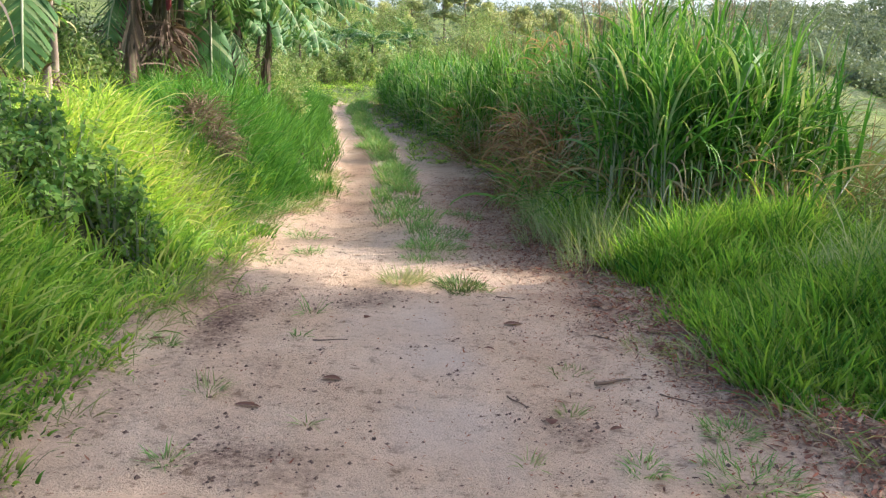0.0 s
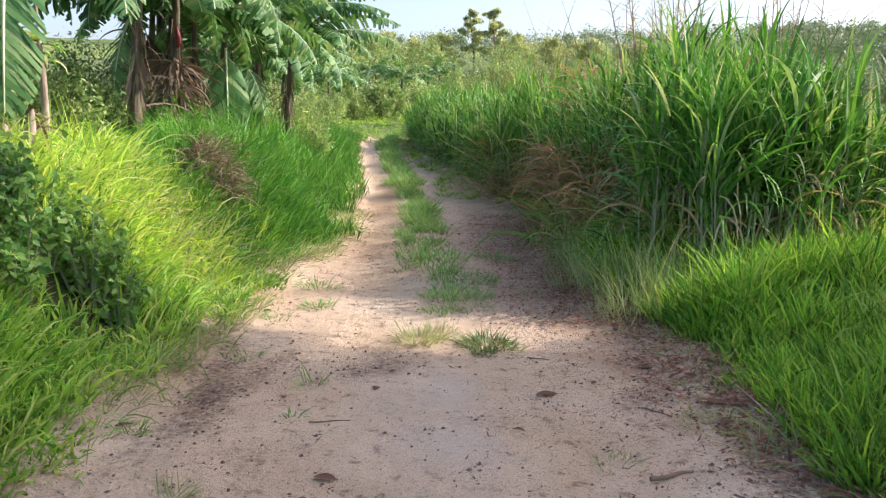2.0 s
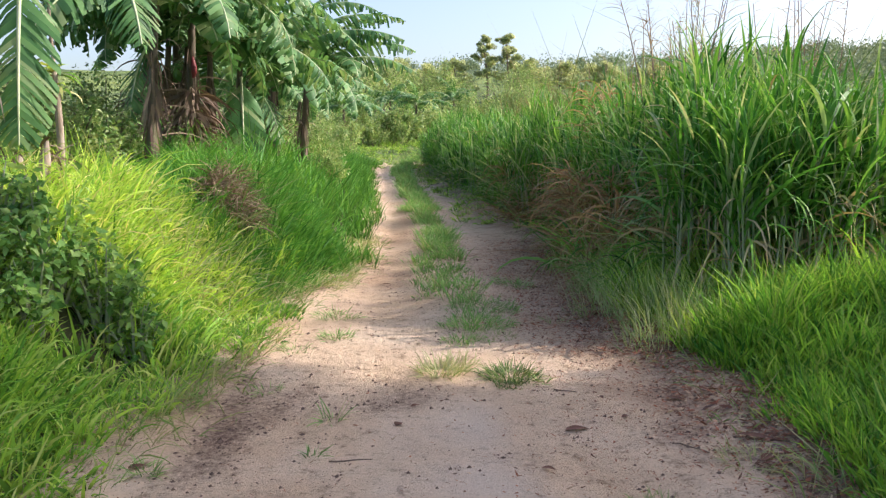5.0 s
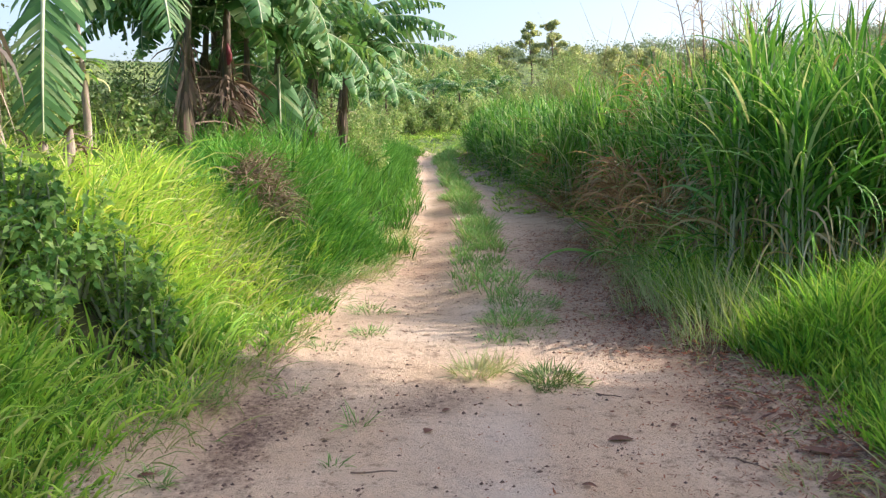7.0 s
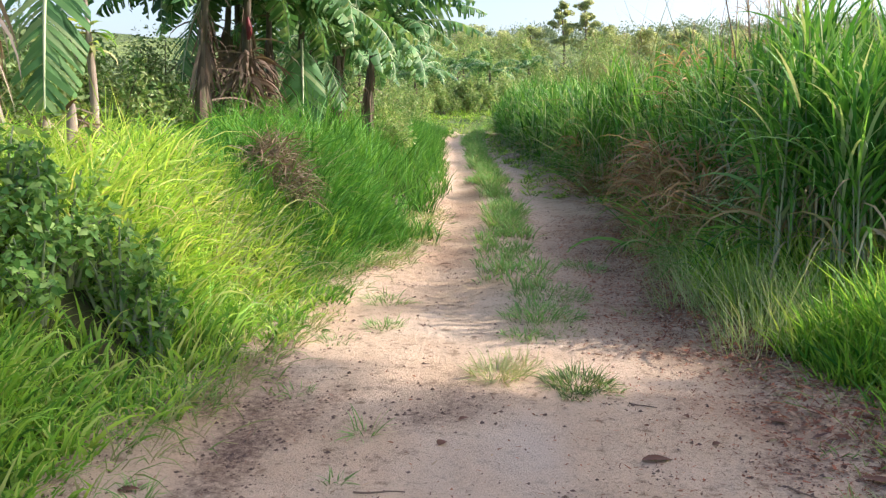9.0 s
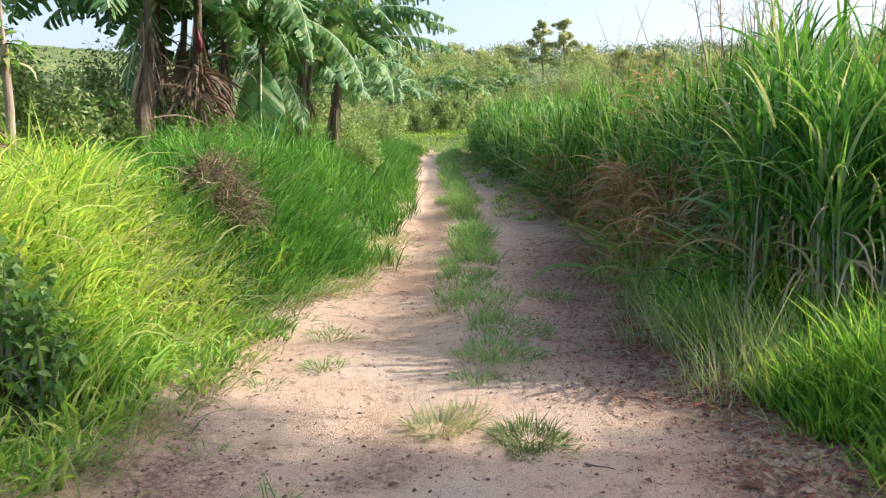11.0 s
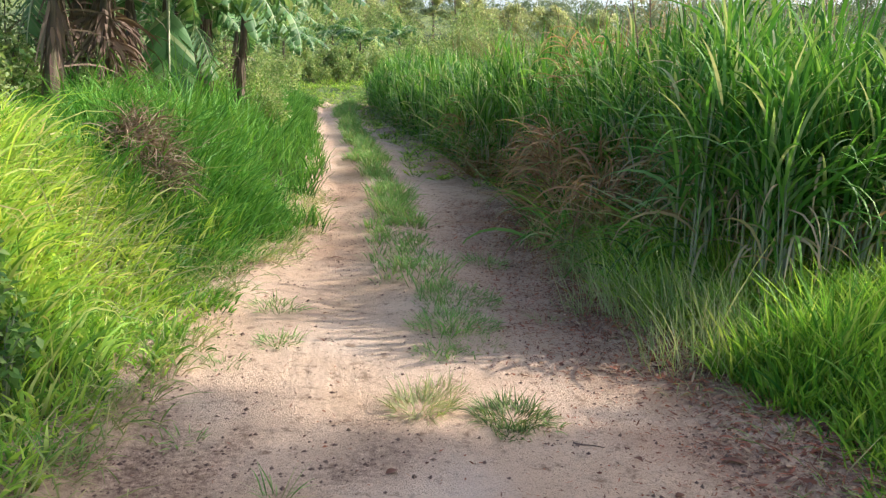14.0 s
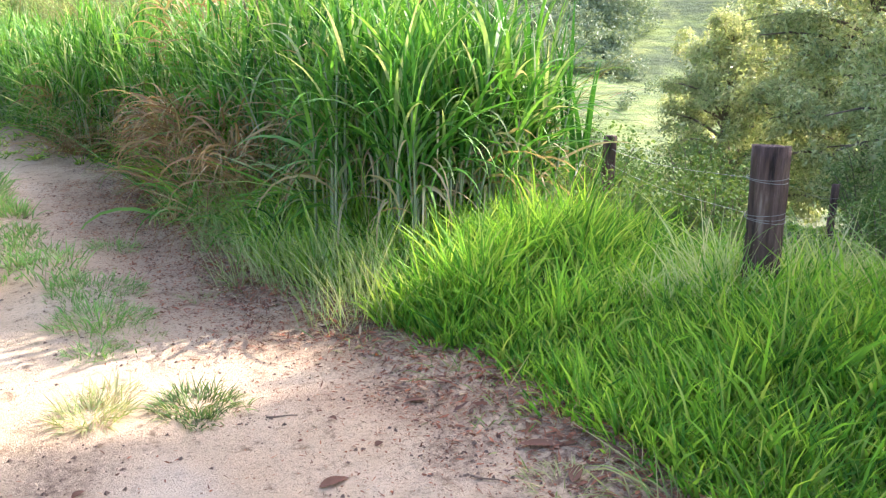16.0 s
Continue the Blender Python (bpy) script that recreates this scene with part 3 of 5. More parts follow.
for side in (-1, 1):
    x, y = scatter(84000, -2.3, 2.3, 0.8, 13)
    e = (x - road_left(y)) if side < 0 else (road_right(y) - x)
    reach = 0.20 + 0.18 * wave(x, y, 1.7, 64) + 0.10 * wave(x, y, 5, 69)
    m = (e < reach) & (e > -0.35) & (rng.random(len(x)) < np.where(e > 0.5 * reach, 0.2, 0.8) * (np.interp(y, [2.5, 4.5], [0.45, 0.9]) if side < 0 else 0.22))
    xx, yy = keep(x, y, m)
    grass_field("edge_grass", xx, yy, 0.19 + 0.07 * wave(xx, yy, 2.5, 70), 0.007, M_EDGE, "thin short grass creeping from the verge onto the track", 0.55, 0.9, 3, 9, 0.05)

# grass strip between the wheel lines
x, y = scatter(130000, -2.4, 1.0, 5.9, 40)
m = np.abs(x - median_line(y)) < np.interp(y, [5.9, 6.6, 8, 12, 25, 46], [0.12, 0.20, 0.22, 0.22, 0.24, 0.30]) * (1 + 0.6 * wave(x, y, 1.9, 65))
x, y = keep(x, y, m & (rng.random(len(x)) < np.interp(y, [6, 7.5, 9, 46], [0.3, 0.45, 0.65, 0.7])))
grass_field("median_grass", x, y, np.interp(y, [6, 8, 12, 46], [0.09, 0.14, 0.18, 0.22]) * (1 + 0.3 * wave(x, y, 2, 66)), np.interp(y, [6, 20, 46], [0.010, 0.017, 0.022]), M_SHORT, "short grey-green grass strip between the wheel lines", 0.32, 0.9, 3, 14, 0.06, 2.0)

# thin grass on the outer side of the far wheel line, and past the end of the track
x, y = scatter(40000, -8, 3, 11, 60)
er = road_right(y) - x
m = ((er < 0.75 * smooth(13, 17, y) + 0.25 * wave(x, y, 1.3, 67)) & (er > -0.5) & (y < 47)) | ((y > 33.5 + 0.8 * wave(x, 0, 1, 68)) & (y < 60))
x, y = keep(x, y, m)
grass_field("track_side_grass", x, y, 0.2 + 0.12 * smooth(30, 45, y), 0.024, M_BANK, "low green grass creeping over the track edge", 0.5, 1.0, 2)

# pale seeding grass before the tall stand
x, y = scatter(8500, 1.25, 2.6, 5.5, 10.5)
d = x - road_right(y)
x, y = keep(x, y, (d > -0.05 + 0.12 * wave(x, y, 3, 71)) & (d < 0.6) & (rng.random(len(x)) < np.interp(y, [5.5, 6, 7.5, 10.5], [0.4, 1, 0.9, 0.2])))
grass_field("seeding_grass", x, y, 0.40 + 0.16 * wave(x, y, 3, 72), 0.005, M_SEED, "fine pale seeding grass at the foot of the tall grass", 0.26, 0.5, 4, 12, 0.09, 2.0)
x, y = scatter(13000, 1.4, 2.6, 6.2, 12)
d = x - road_right(y)
x, y = keep(x, y, (d > 0.2) & (d < 1.0))
grass_field("shaded_grass", x, y, 0.36 + 0.1 * wave(x, y, 2, 73), 0.018, M_BANK, "green grass shaded by the tall stand", 0.25, 0.9, 4, 14, 0.06, 2.2)


# ---- tall cane grass stand ----
def cane(x, y, hgt, leaves, leaf_len, leaf_w, segs, lean_x=0.0, dry=0.25, bare=0.24):
    """Stalks, green leaves and dry leaves for canes rooted at x, y."""
    N = len(x)
    z = surface(x, y)
    lx, ly = rng.normal(lean_x, 0.10, N), rng.normal(0, 0.10, N)
    stalks, base_g, base_d = [], [], []
    for i in range(N):
        t = np.array([0, 0.35, 0.7, 1.0])
        pts = np.stack([x[i] + lx[i] * hgt[i] * t ** 1.5, y[i] + ly[i] * hgt[i] * t ** 1.5, z[i] + hgt[i] * t], 1)
        stalks.append(tube(pts, np.array([0.012, 0.011, 0.009, 0.005]) * rng.uniform(0.7, 1.2), 4))
    idx = np.repeat(np.arange(N), leaves)
    t = np.tile(np.linspace(bare, 1.0, leaves), N) + rng.normal(0, 0.03, N * leaves)
    b = np.stack([x[idx] + lx[idx] * hgt[idx] * np.clip(t, 0, 1) ** 1.5, y[idx] + ly[idx] * hgt[idx] * np.clip(t, 0, 1) ** 1.5, z[idx] + hgt[idx] * t], 1)
    phi = rng.uniform(0, 2 * np.pi, len(idx))
    th0 = np.clip(np.radians(55 + 30 * t) + rng.normal(0, 0.24, len(idx)), 0.4, 1.55)
    drp = np.abs(rng.normal(2.3 - 1.35 * t, 0.6))
    L = leaf_len * (0.7 + 0.4 * np.sin(np.pi * np.clip(t, 0, 1))) * rng.uniform(0.7, 1.25, len(idx))
    isdry = rng.random(len(idx)) < np.where(t < 0.5, dry * 2.2, dry * 0.15)
    w = leaf_w * rng.uniform(0.7, 1.25, len(idx))
    green = ribbons(b[~isdry], phi[~isdry], th0[~isdry], drp[~isdry], L[~isdry], w[~isdry], segs, rng.normal(0, 0.35, (~isdry).sum()), 1.3)
    brown = ribbons(b[isdry], phi[isdry], th0[isdry] - 0.4, drp[isdry] + 0.9, L[isdry] * 0.9, w[isdry] * 0.7, segs, rng.normal(0, 0.7, isdry.sum()), 1.2)
    return stalks, green, brown


def cane_thing(name, label, x, y, hgt, *args, kind="", group="", **kw):
    holder = new(name)
    s, g, d = cane(x, y, hgt, *args, **kw)
    if kind:
        tagged(part("stalk_mass", join(s), M_STALK, holder), kind="stuff")
    else:
        for g1 in s:
            part("stalk", g1, M_STALK, holder)
    tagged(part("foliage", g, M_CANE, holder), kind="stuff")
    tagged(part("dry_foliage", d, M_CANE_DRY, holder, "withered tan leaves"), kind="stuff")
    return tagged(holder, label, "tall grass", group, kind)


# clumps at the open end of the stand
for cx, cy, n, hh, rad in ((2.55, 6.6, 26, 1.25, 0.30), (3.05, 6.75, 26, 1.42, 0.32), (3.52, 6.9, 20, 1.5, 0.26), (2.35, 7.25, 28, 1.3, 0.38), (2.95, 7.5, 30, 1.5, 0.4), (3.95, 7.2, 12, 1.2, 0.3), (3.6, 7.8, 22, 1.45, 0.4)):
    a, r = rng.uniform(0, 6.28, n), rad * np.sqrt(rng.random(n))
    cane_thing("cane_grass_clump", "tall green cane grass clump with pale stalks", cx + r * np.cos(a), cy + r * np.sin(a), hh * rng.uniform(0.7, 1.15, n), 14, 0.88, 0.030, 8, group="cane grass clumps", dry=0.16, bare=0.34)

def cane_shoot(x, y, hgt, leaves, lean):
    """A young upright shoot: one stalk and a fan of broad erect leaves."""
    holder = new("cane_shoot")
    z = float(surface(np.array([x]), np.array([y]))[0])
    t = np.linspace(0, 1, 5)
    pts = np.stack([x + lean * t ** 1.5, y + 0 * t, z + hgt * t], 1)
    part("stalk", tube(pts, np.linspace(0.013, 0.008, 5), 6), M_STALK, holder)
    for k in range(leaves):
        f = 0.55 + 0.45 * k / (leaves - 1)
        b = np.array([[np.interp(f, t, pts[:, j]) for j in range(3)]])
        phi = (0.2 if k % 2 else 3.3) + rng.normal(0, 0.5)
        part("leaf", ribbons(b, phi, 1.12 + 0.36 * f + rng.normal(0, 0.06), rng.uniform(0.1, 0.55), rng.uniform(0.7, 1.05), rng.uniform(0.034, 0.048), 8, rng.normal(0, 0.5), 1.6), M_CANE, holder)
    return tagged(holder, "upright young cane grass shoot with broad leaves", "tall grass", "cane shoots")


for sx, sy, sh, n, ln in ((3.42, 6.75, 1.25, 9, 0.05), (3.62, 6.85, 1.35, 9, 0.12), (3.85, 6.95, 1.1, 8, 0.25), (3.2, 6.6, 1.2, 8, -0.05), (2.85, 6.5, 1.15, 8, 0.0), (2.5, 6.4, 1.05, 8, -0.08), (4.05, 7.1, 0.8, 7, 0.3), (3.05, 6.9, 1.45, 8, 0.02), (2.3, 6.75, 1.2, 8, -0.05), (3.95, 6.8, 1.3, 9, 0.2), (4.2, 7.0, 0.9, 7, 0.35)):
    cane_shoot(sx, sy, sh, n, ln)

# the long stand beside the track
x, y = scatter(950, 1.5, 5.0, 7.4, 17)
d = x - road_right(y)
k = (d > 0.62 + 0.22 * wave(y, 0, 1.6, 81)) & (d < 3.0)
x, y = keep(x, y, k)
hh = np.interp(x - road_right(y), [0.4, 1.0, 2.5], [0.9, 1.35, 1.55]) * np.interp(y, [7.4, 8.6, 10], [1.12, 1.03, 1.0]) * (1 + 0.24 * wave(x, y, 1.5, 82)) * rng.uniform(0.75, 1.12, len(x))
cane_thing("cane_grass_stand", "dense stand of tall cane grass lining the track", x, y, hh * 1.04, 15, 0.95, 0.029, 7, lean_x=-0.08, dry=0.22, kind="stuff")
x, y = scatter(2000, -0.6, 4.5, 17, 36)
d = x - road_right(y)
k = (d > 0.25 + 0.3 * wave(y, 0, 1.1, 83)) & (d < 2.6)
x, y = keep(x, y, k)
hh = np.interp(x - road_right(y), [0.4, 1.0, 2.5], [1.0, 1.45, 1.55]) * (1 + 0.2 * wave(x, y, 1.1, 84)) * rng.uniform(0.75, 1.12, len(x))
cane_thing("far_cane_grass_stand", "tall green grass stand where the track bends", x, y, hh, 14, 0.8, 0.036, 5, lean_x=-0.12, dry=0.06, kind="stuff")

# drooping low fringe
x, y = scatter(13000, 0.6, 3.2, 7.4, 30)
d = x - road_right(y)
x, y = keep(x, y, (d > 0.42 + 0.2 * wave(y, 0, 1.9, 85)) & (d < 1.3))
grass_field("drooping_fringe_grass", x, y, 0.80 + 0.26 * wave(x, y, 1.8, 86), 0.028, M_CANE, "long drooping grass fringe of the stand", 0.5, 1.9, 7, 18, 0.12)
x, y = scatter(9000, 1.2, 3.0, 7.6, 16)
d = x - road_right(y)
x, y = keep(x, y, (d > 0.3) & (d < 0.85) & (wave(x, y, 1.5, 87) + 1.2 * np.exp(-((y - 10.3) / 1.0) ** 2) > 0.15))
grass_field("rusty_dry_grass", x, y, 0.95 + 0.25 * wave(x, y, 1.4, 88), 0.012, M_RUST, "rust-brown dead grass hanging in the stand", 0.5, 2.1, 6, 26, 0.1)

for cx, cy, n, hh, rad in ((1.72, 10.2, 80, 1.25, 0.2), (2.0, 9.5, 50, 1.1, 0.17), (1.8, 10.9, 110, 1.05, 0.2), (2.0, 11.7, 90, 1.1, 0.2), (1.85, 8.9, 60, 0.9, 0.14), (2.7, 13.0, 120, 2.2, 0.4), (3.0, 12.2, 90, 2.15, 0.35), (1.5, 17.5, 80, 1.2, 0.25)):
    a, r = rng.uniform(0, 6.28, n), rad * np.sqrt(rng.random(n))
    px, py = cx + r * np.cos(a), cy + r * np.sin(a)
    lift = hh * rng.uniform(0.45, 0.95, n)
    geo = ribbons(np.stack([px, py, surface(px, py) + lift], 1), a + rng.normal(0, 0.8, n), rng.uniform(0.2, 1.2, n), rng.uniform(1.6, 3.0, n), rng.uniform(0.45, 0.9, n), 0.021, 7, rng.normal(0, 0.7, n))
    tagged(part("rusty_dead_clump", geo, M_RUST), "rust-brown dead grass clump drooping in the green stand", "dead grass", "dead grass clumps", "stuff")

# dry field behind the stand, rising away
x, y = scatter(50000, 1.5, 22, 11, 75)
az = np.degrees(np.arctan2(x, y))
x, y = keep(x, y, (x - road_right(y) > 2.4) & (az < 33) & (rng.random(len(x)) < np.interp(y, [11, 30, 75], [1, 0.9, 0.5])))
grass_field("dry_field_grass", x, y, np.interp(y, [11, 16, 24, 40, 75], [1.9, 2.6, 3.0, 2.2, 1.8]), 0.026, M_FIELD, "tall olive and straw-coloured grass in the field behind", 0.3, 1.0, 3)


# ---- dead flower stalks standing over the grass ----
def dead_stalk(x, y, top, lean, plume):
    z = float(land(x, y))
    holder = new("dead_stalk")
    t = np.linspace(0, 1, 6)
    pts = np.stack([x + lean * t ** 2, y + 0.3 * lean * t, z + (top - z) * t], 1)
    part("stem", tube(pts, np.linspace(0.011, 0.004, 6), 4), M_DRYSTALK, holder)
    k = plume
    f = rng.uniform(0.72, 1.0, k)
    b = np.stack([np.interp(f, t, pts[:, j]) for j in range(3)], 1)
    tagged(part("seed_head", ribbons(b, rng.uniform(0, 6.28, k), rng.uniform(0.4, 1.3, k), rng.uniform(0.5, 1.6, k), rng.uniform(0.10, 0.34, k), 0.008, 4, rng.normal(0, 1, k)), M_CANE_DRY, holder), kind="stuff")
    return tagged(holder, "thin brown dead flower stalk above the grass", "grass stalk", "dead flower stalks")


for i in range(34):
    sx, sy = rng.uniform(2.6, 4.6), rng.uniform(8.5, 18)
    dead_stalk(sx, sy, rng.uniform(2.5, 3.4) + 0.05 * (sy - 9), rng.normal(0, 0.2), int(rng.integers(4, 12)))
for i in range(7):
    dead_stalk(3.0 + rng.normal(0, 0.25), 10.3 + rng.normal(0, 0.3), rng.uniform(3.0, 3.6), rng.normal(-0.15, 0.2), 46)
for i in range(5):
    dead_stalk(4.0 + rng.normal(0, 0.25), 9.2 + rng.normal(0, 0.3), rng.uniform(2.9, 3.5), rng.normal(0, 0.15), 16)


# ---- bananas ----
def banana_leaf(length, width, climb, droop, torn, seed, sweep=0.38):
    """A paddle blade split into strips along its midrib, heading +x from the origin."""
    r = np.random.default_rng(seed)
    n = 52
    s = np.linspace(0, 1, n + 1)
    th = climb - droop * s ** 1.3
    dx, dz = np.cos(th) * length / n, np.sin(th) * length / n
    P = np.stack([np.concatenate([[0], np.cumsum(dx[1:])]), 0 * s, np.concatenate([[0], np.cumsum(dz[1:])])], 1)
    rib = tube(P[::4], np.interp(s[::4], [0, 1], [0.024, 0.006]), 5)
    up = np.stack([-np.sin(th), 0 * s, np.cos(th)], 1)
    fwd = np.stack([np.cos(th), 0 * s, np.sin(th)], 1)
    prof = np.sin(np.pi * np.clip((s - 0.08) / 0.92, 0, 1) ** 0.7) ** 0.5
    geos = []
    for sgn in (-1, 1):
        k = 2
        while k < n:
            span = int(r.integers(1, 3)) if torn > 0.5 else int(r.integers(2, 6))
            e = min(n, k + span)
            rows = np.arange(k, e + 1)
            sag = r.uniform(0.1, 0.95) * (0.35 + torn)
            shift = r.uniform(-0.03, 0.05) * torn
            cols = []
            for c in np.linspace(0, 1, 4):
                w = width * 0.5 * prof[rows] * c
                shrink = 1 - 0.24 * torn * c
                mid = P[rows].mean(0)
                q = mid + (P[rows] - mid) * shrink
                cols.append(q + np.array([0, sgn, 0]) * (w * (1 - 0.25 * sag * c))[:, None] + up[rows] * (0.10 * w - sag * w * c)[:, None] * 1.0 + fwd[rows] * (sweep * w + shift * c)[:, None])
            g = np.stack(cols, 1)
            V, F = grid_mesh(g[..., 0], g[..., 1], g[..., 2])
            geos.append((V, F, np.zeros(len(V)) + 0.5))
            k = e
    return rib, join(geos)


def turned(geo, m):
    V = np.asarray(geo[0])
    R = np.array(m.to_3x3())
    return (V @ R.T + np.array(m.translation), *geo[1:])


def banana_plant(x, y, stem_h, leaves, seed, stem_mat=None, lean=(0.0, 0.0), radius=0.10, dry=5, bud=False, skirt=0, label="banana plant with torn green leaves", hung=(), dry_mat=M_BANANA_DRY, dry_top=0.8):
    r = np.random.default_rng(seed)
    z = float(land(x, y)) - 0.05
    holder = new("banana_plant")
    t = np.linspace(0, 1, 8)
    stem_h = stem_h + 0.4
    radius = radius * 0.68
    pts = np.stack([x + lean[0] * t ** 1.5, y + lean[1] * t ** 1.5, z + stem_h * t], 1)
    part("stem", tube(pts, np.interp(t, [0, 0.3, 1], [1.25, 1.0, 0.6]) * radius, 12), stem_mat or M_PSEUDO, holder)
    top = Vector(pts[-1])
    for i, (az, climb, droop, ln, wd, torn) in enumerate(leaves):
        rib, blade = banana_leaf(ln, wd, radians(climb), radians(droop), torn, seed * 50 + i)
        m = Matrix.Translation(top) @ pose(0, 0, 0, r.normal(0, 12), 0, 90 - az)
        lf = part("leaf", turned(blade, m), M_BANANA, holder)
        part("midrib", turned(rib, m), M_MIDRIB, lf)
    for i, (hx, hy, hz, az, climb, droop, ln, wd, torn) in enumerate(hung):
        rib, blade = banana_leaf(ln, wd, radians(climb), radians(droop), torn, seed * 70 + i, 0.85)
        m = Matrix.Translation((hx, hy, hz)) @ pose(0, 0, 0, 0, 0, 90 - az) 
        lf = part("leaf", turned(blade, m), M_BANANA, holder, "broad green leaf hanging down")
        part("midrib", turned(rib, m), M_MIDRIB, lf)
    if dry:
        for kind_of, k in (("dry_sheath", 50 + dry * 7), ("dry_foliage", min(dry * 3, 14))):
            az = r.uniform(0, 6.28, k)
            f = r.uniform(0.12, dry_top, k)
            hug = kind_of == "dry_sheath"
            b = np.stack([np.interp(f, t, pts[:, j]) for j in range(3)], 1) + np.stack([np.cos(az), np.sin(az), 0 * az], 1) * radius * 0.9
            th = r.uniform(-1.56, -1.15, k) if hug else r.uniform(-0.3, 0.6, k)
            geo = ribbons(b, az, th, r.uniform(0.0, 0.4, k) if hug else r.uniform(1.0, 1.9, k), np.minimum(r.uniform(0.2, 0.6, k), f * stem_h * 0.95) if hug else r.uniform(0.35, 0.8, k), r.uniform(0.012, 0.045, k) if hug else r.uniform(0.010, 0.028, k), 5, r.normal(0, 0.8, k))
            tagged(part(kind_of, geo, dry_mat, holder, "brown shrivelled leaf strips hugging the stem" if hug else "brown drooping dead leaves"), kind="stuff")
    if skirt:
        az = r.uniform(0, 6.28, skirt)
        hgt = r.uniform(0.45, 1.25, skirt)
        b = np.stack([np.interp(hgt / stem_h, t, pts[:, 0]) + 0.1 * np.cos(az), np.interp(hgt / stem_h, t, pts[:, 1]) + 0.1 * np.sin(az), z + hgt], 1)
        geo = ribbons(b, az, r.uniform(-0.9, 0.3, skirt), r.uniform(0.7, 1.6, skirt), np.minimum(r.uniform(0.3, 0.65, skirt), hgt), r.uniform(0.02, 0.06, skirt), 6, r.normal(0, 0.9, skirt))
        tagged(part("dead_leaf_skirt", geo, M_BANANA_DRY, holder, "shaggy skirt of crumpled brown leaves"), kind="stuff")
    if bud:
        V, F, al = tube(np.array([[0, 0, 0], [0.01, 0, 0.06], [0.012, 0, 0.13], [0.0, 0, 0.22], [0, 0, 0.27]]), [0.015, 0.035, 0.038, 0.025, 0.006], 8)
        part("flower_bud", (V + np.array([pts[4][0] + 0.05, pts[4][1] - radius - 0.03, z + 1.38]), F, al), M_REDBUD, holder, "dark red banana flower bud")
    return tagged(holder, label, "banana plant", "banana plants")


def crown(seed, n, length=1.9, low=-20, torn=0.8):
    r = np.random.default_rng(seed)
    n = n + 5
    return [(360 / n * i + r.uniform(-25, 25), r.uniform(20, 75), r.uniform(60, 130), length * r.uniform(0.8, 1.15), length * r.uniform(0.24, 0.32), torn * r.uniform(0.7, 1.2)) for i in range(n)]


# near plant with pale shredded stem and one leaf hanging beside the bank
banana_plant(-3.5, 5.85, 2.3, [(200, 40, 110, 1.9, 0.5, 0.8), (270, 45, 90, 2.0, 0.5, 0.8), (330, 55, 80, 2.2, 0.5, 0.7), (20, 60, 60, 2.2, 0.5, 0.7)], 3, M_PALESTEM, (0.1, 0.1), 0.14, 34, label="banana plant with pale shredded stem and hanging leaf", dry_mat=M_SHRED, dry_top=0.55,
             hung=((-3.26, 6.5, 3.05, 166, -68, 14, 1.64, 0.62, 0.6), (-3.0, 7.6, 3.2, 140, -35, 40, 1.1, 0.5, 1.0)))
banana_plant(-3.25, 9.1, 1.7, crown(21, 10, 1.9), 4, None, (0.1, 0.1), 0.08, 4)
banana_plant(-3.2, 10.5, 1.8, crown(23, 11, 2.2), 5, None, (0.05, 0.0), 0.10, 9, True, 190, "banana plant with shrivelled leaves and red bud",
             hung=((-3.15, 10.6, 3.2, 150, -5, 45, 1.2, 0.5, 0.2), (-3.6, 10.4, 2.9, 200, -50, 35, 1.2, 0.5, 0.9)))
banana_plant(-3.95, 11.3, 1.9, crown(25, 10, 2.2), 6, None, (-0.1, 0.2), 0.10, 6, skirt=120)
banana_plant(-3.9, 12.4, 1.9, crown(27, 11, 2.4), 7, None, (0.15, 0.0), 0.11, 7)
banana_plant(-3.4, 13.6, 1.6, crown(28, 8, 2.2), 14, None, (0.1, 0.0), 0.11, 8,
             hung=((-3.05, 12.6, 2.55, 165, -66, 18, 1.35, 0.72, 0.12), (-3.2, 13.6, 2.6, 120, -35, 50, 1.3, 0.5, 0.6)))
banana_plant(-3.6, 15.2, 1.7, [(112, 15, 95, 2.0, 0.62, 0.5), (60, 50, 75, 2.5, 0.55, 0.9), (20, 60, 60, 2.4, 0.5, 0.8), (200, 40, 90, 2.2, 0.5, 0.8), (150, 50, 100, 2.3, 0.5, 0.8), (300, 55, 80, 2.2, 0.5, 0.8)], 8, None, (0.1, -0.1), 0.11, 9)
banana_plant(-3.3, 15.9, 1.9, [(80, 50, 70, 2.9, 0.6, 1.0), (100, 35, 60, 2.7, 0.6, 1.0), (65, 70, 70, 2.8, 0.55, 1.0), (130, 45, 95, 2.6, 0.55, 1.0), (110, 60, 90, 2.7, 0.55, 1.0), (90, 20, 70, 2.4, 0.55, 1.0), (10, 70, 60, 2.6, 0.5, 0.9), (240, 45, 90, 2.4, 0.5, 0.9), (310, 55, 80, 2.4, 0.5, 0.9)], 9, None, (0.1, 0), 0.11, 7)
banana_plant(-2.75, 16.3, 1.7, [(75, 45, 70, 2.4, 0.6, 1.0), (95, 30, 65, 2.3, 0.6, 1.0), (120, 50, 80, 2.3, 0.6, 1.0), (60, 65, 70, 2.5, 0.6, 1.0), (140, 35, 90, 2.1, 0.6, 1.0), (20, 60, 70, 2.3, 0.6, 1.0), (280, 50, 80, 2.2, 0.6, 1.0)], 17, None, (0.1, 0), 0.10, 6)
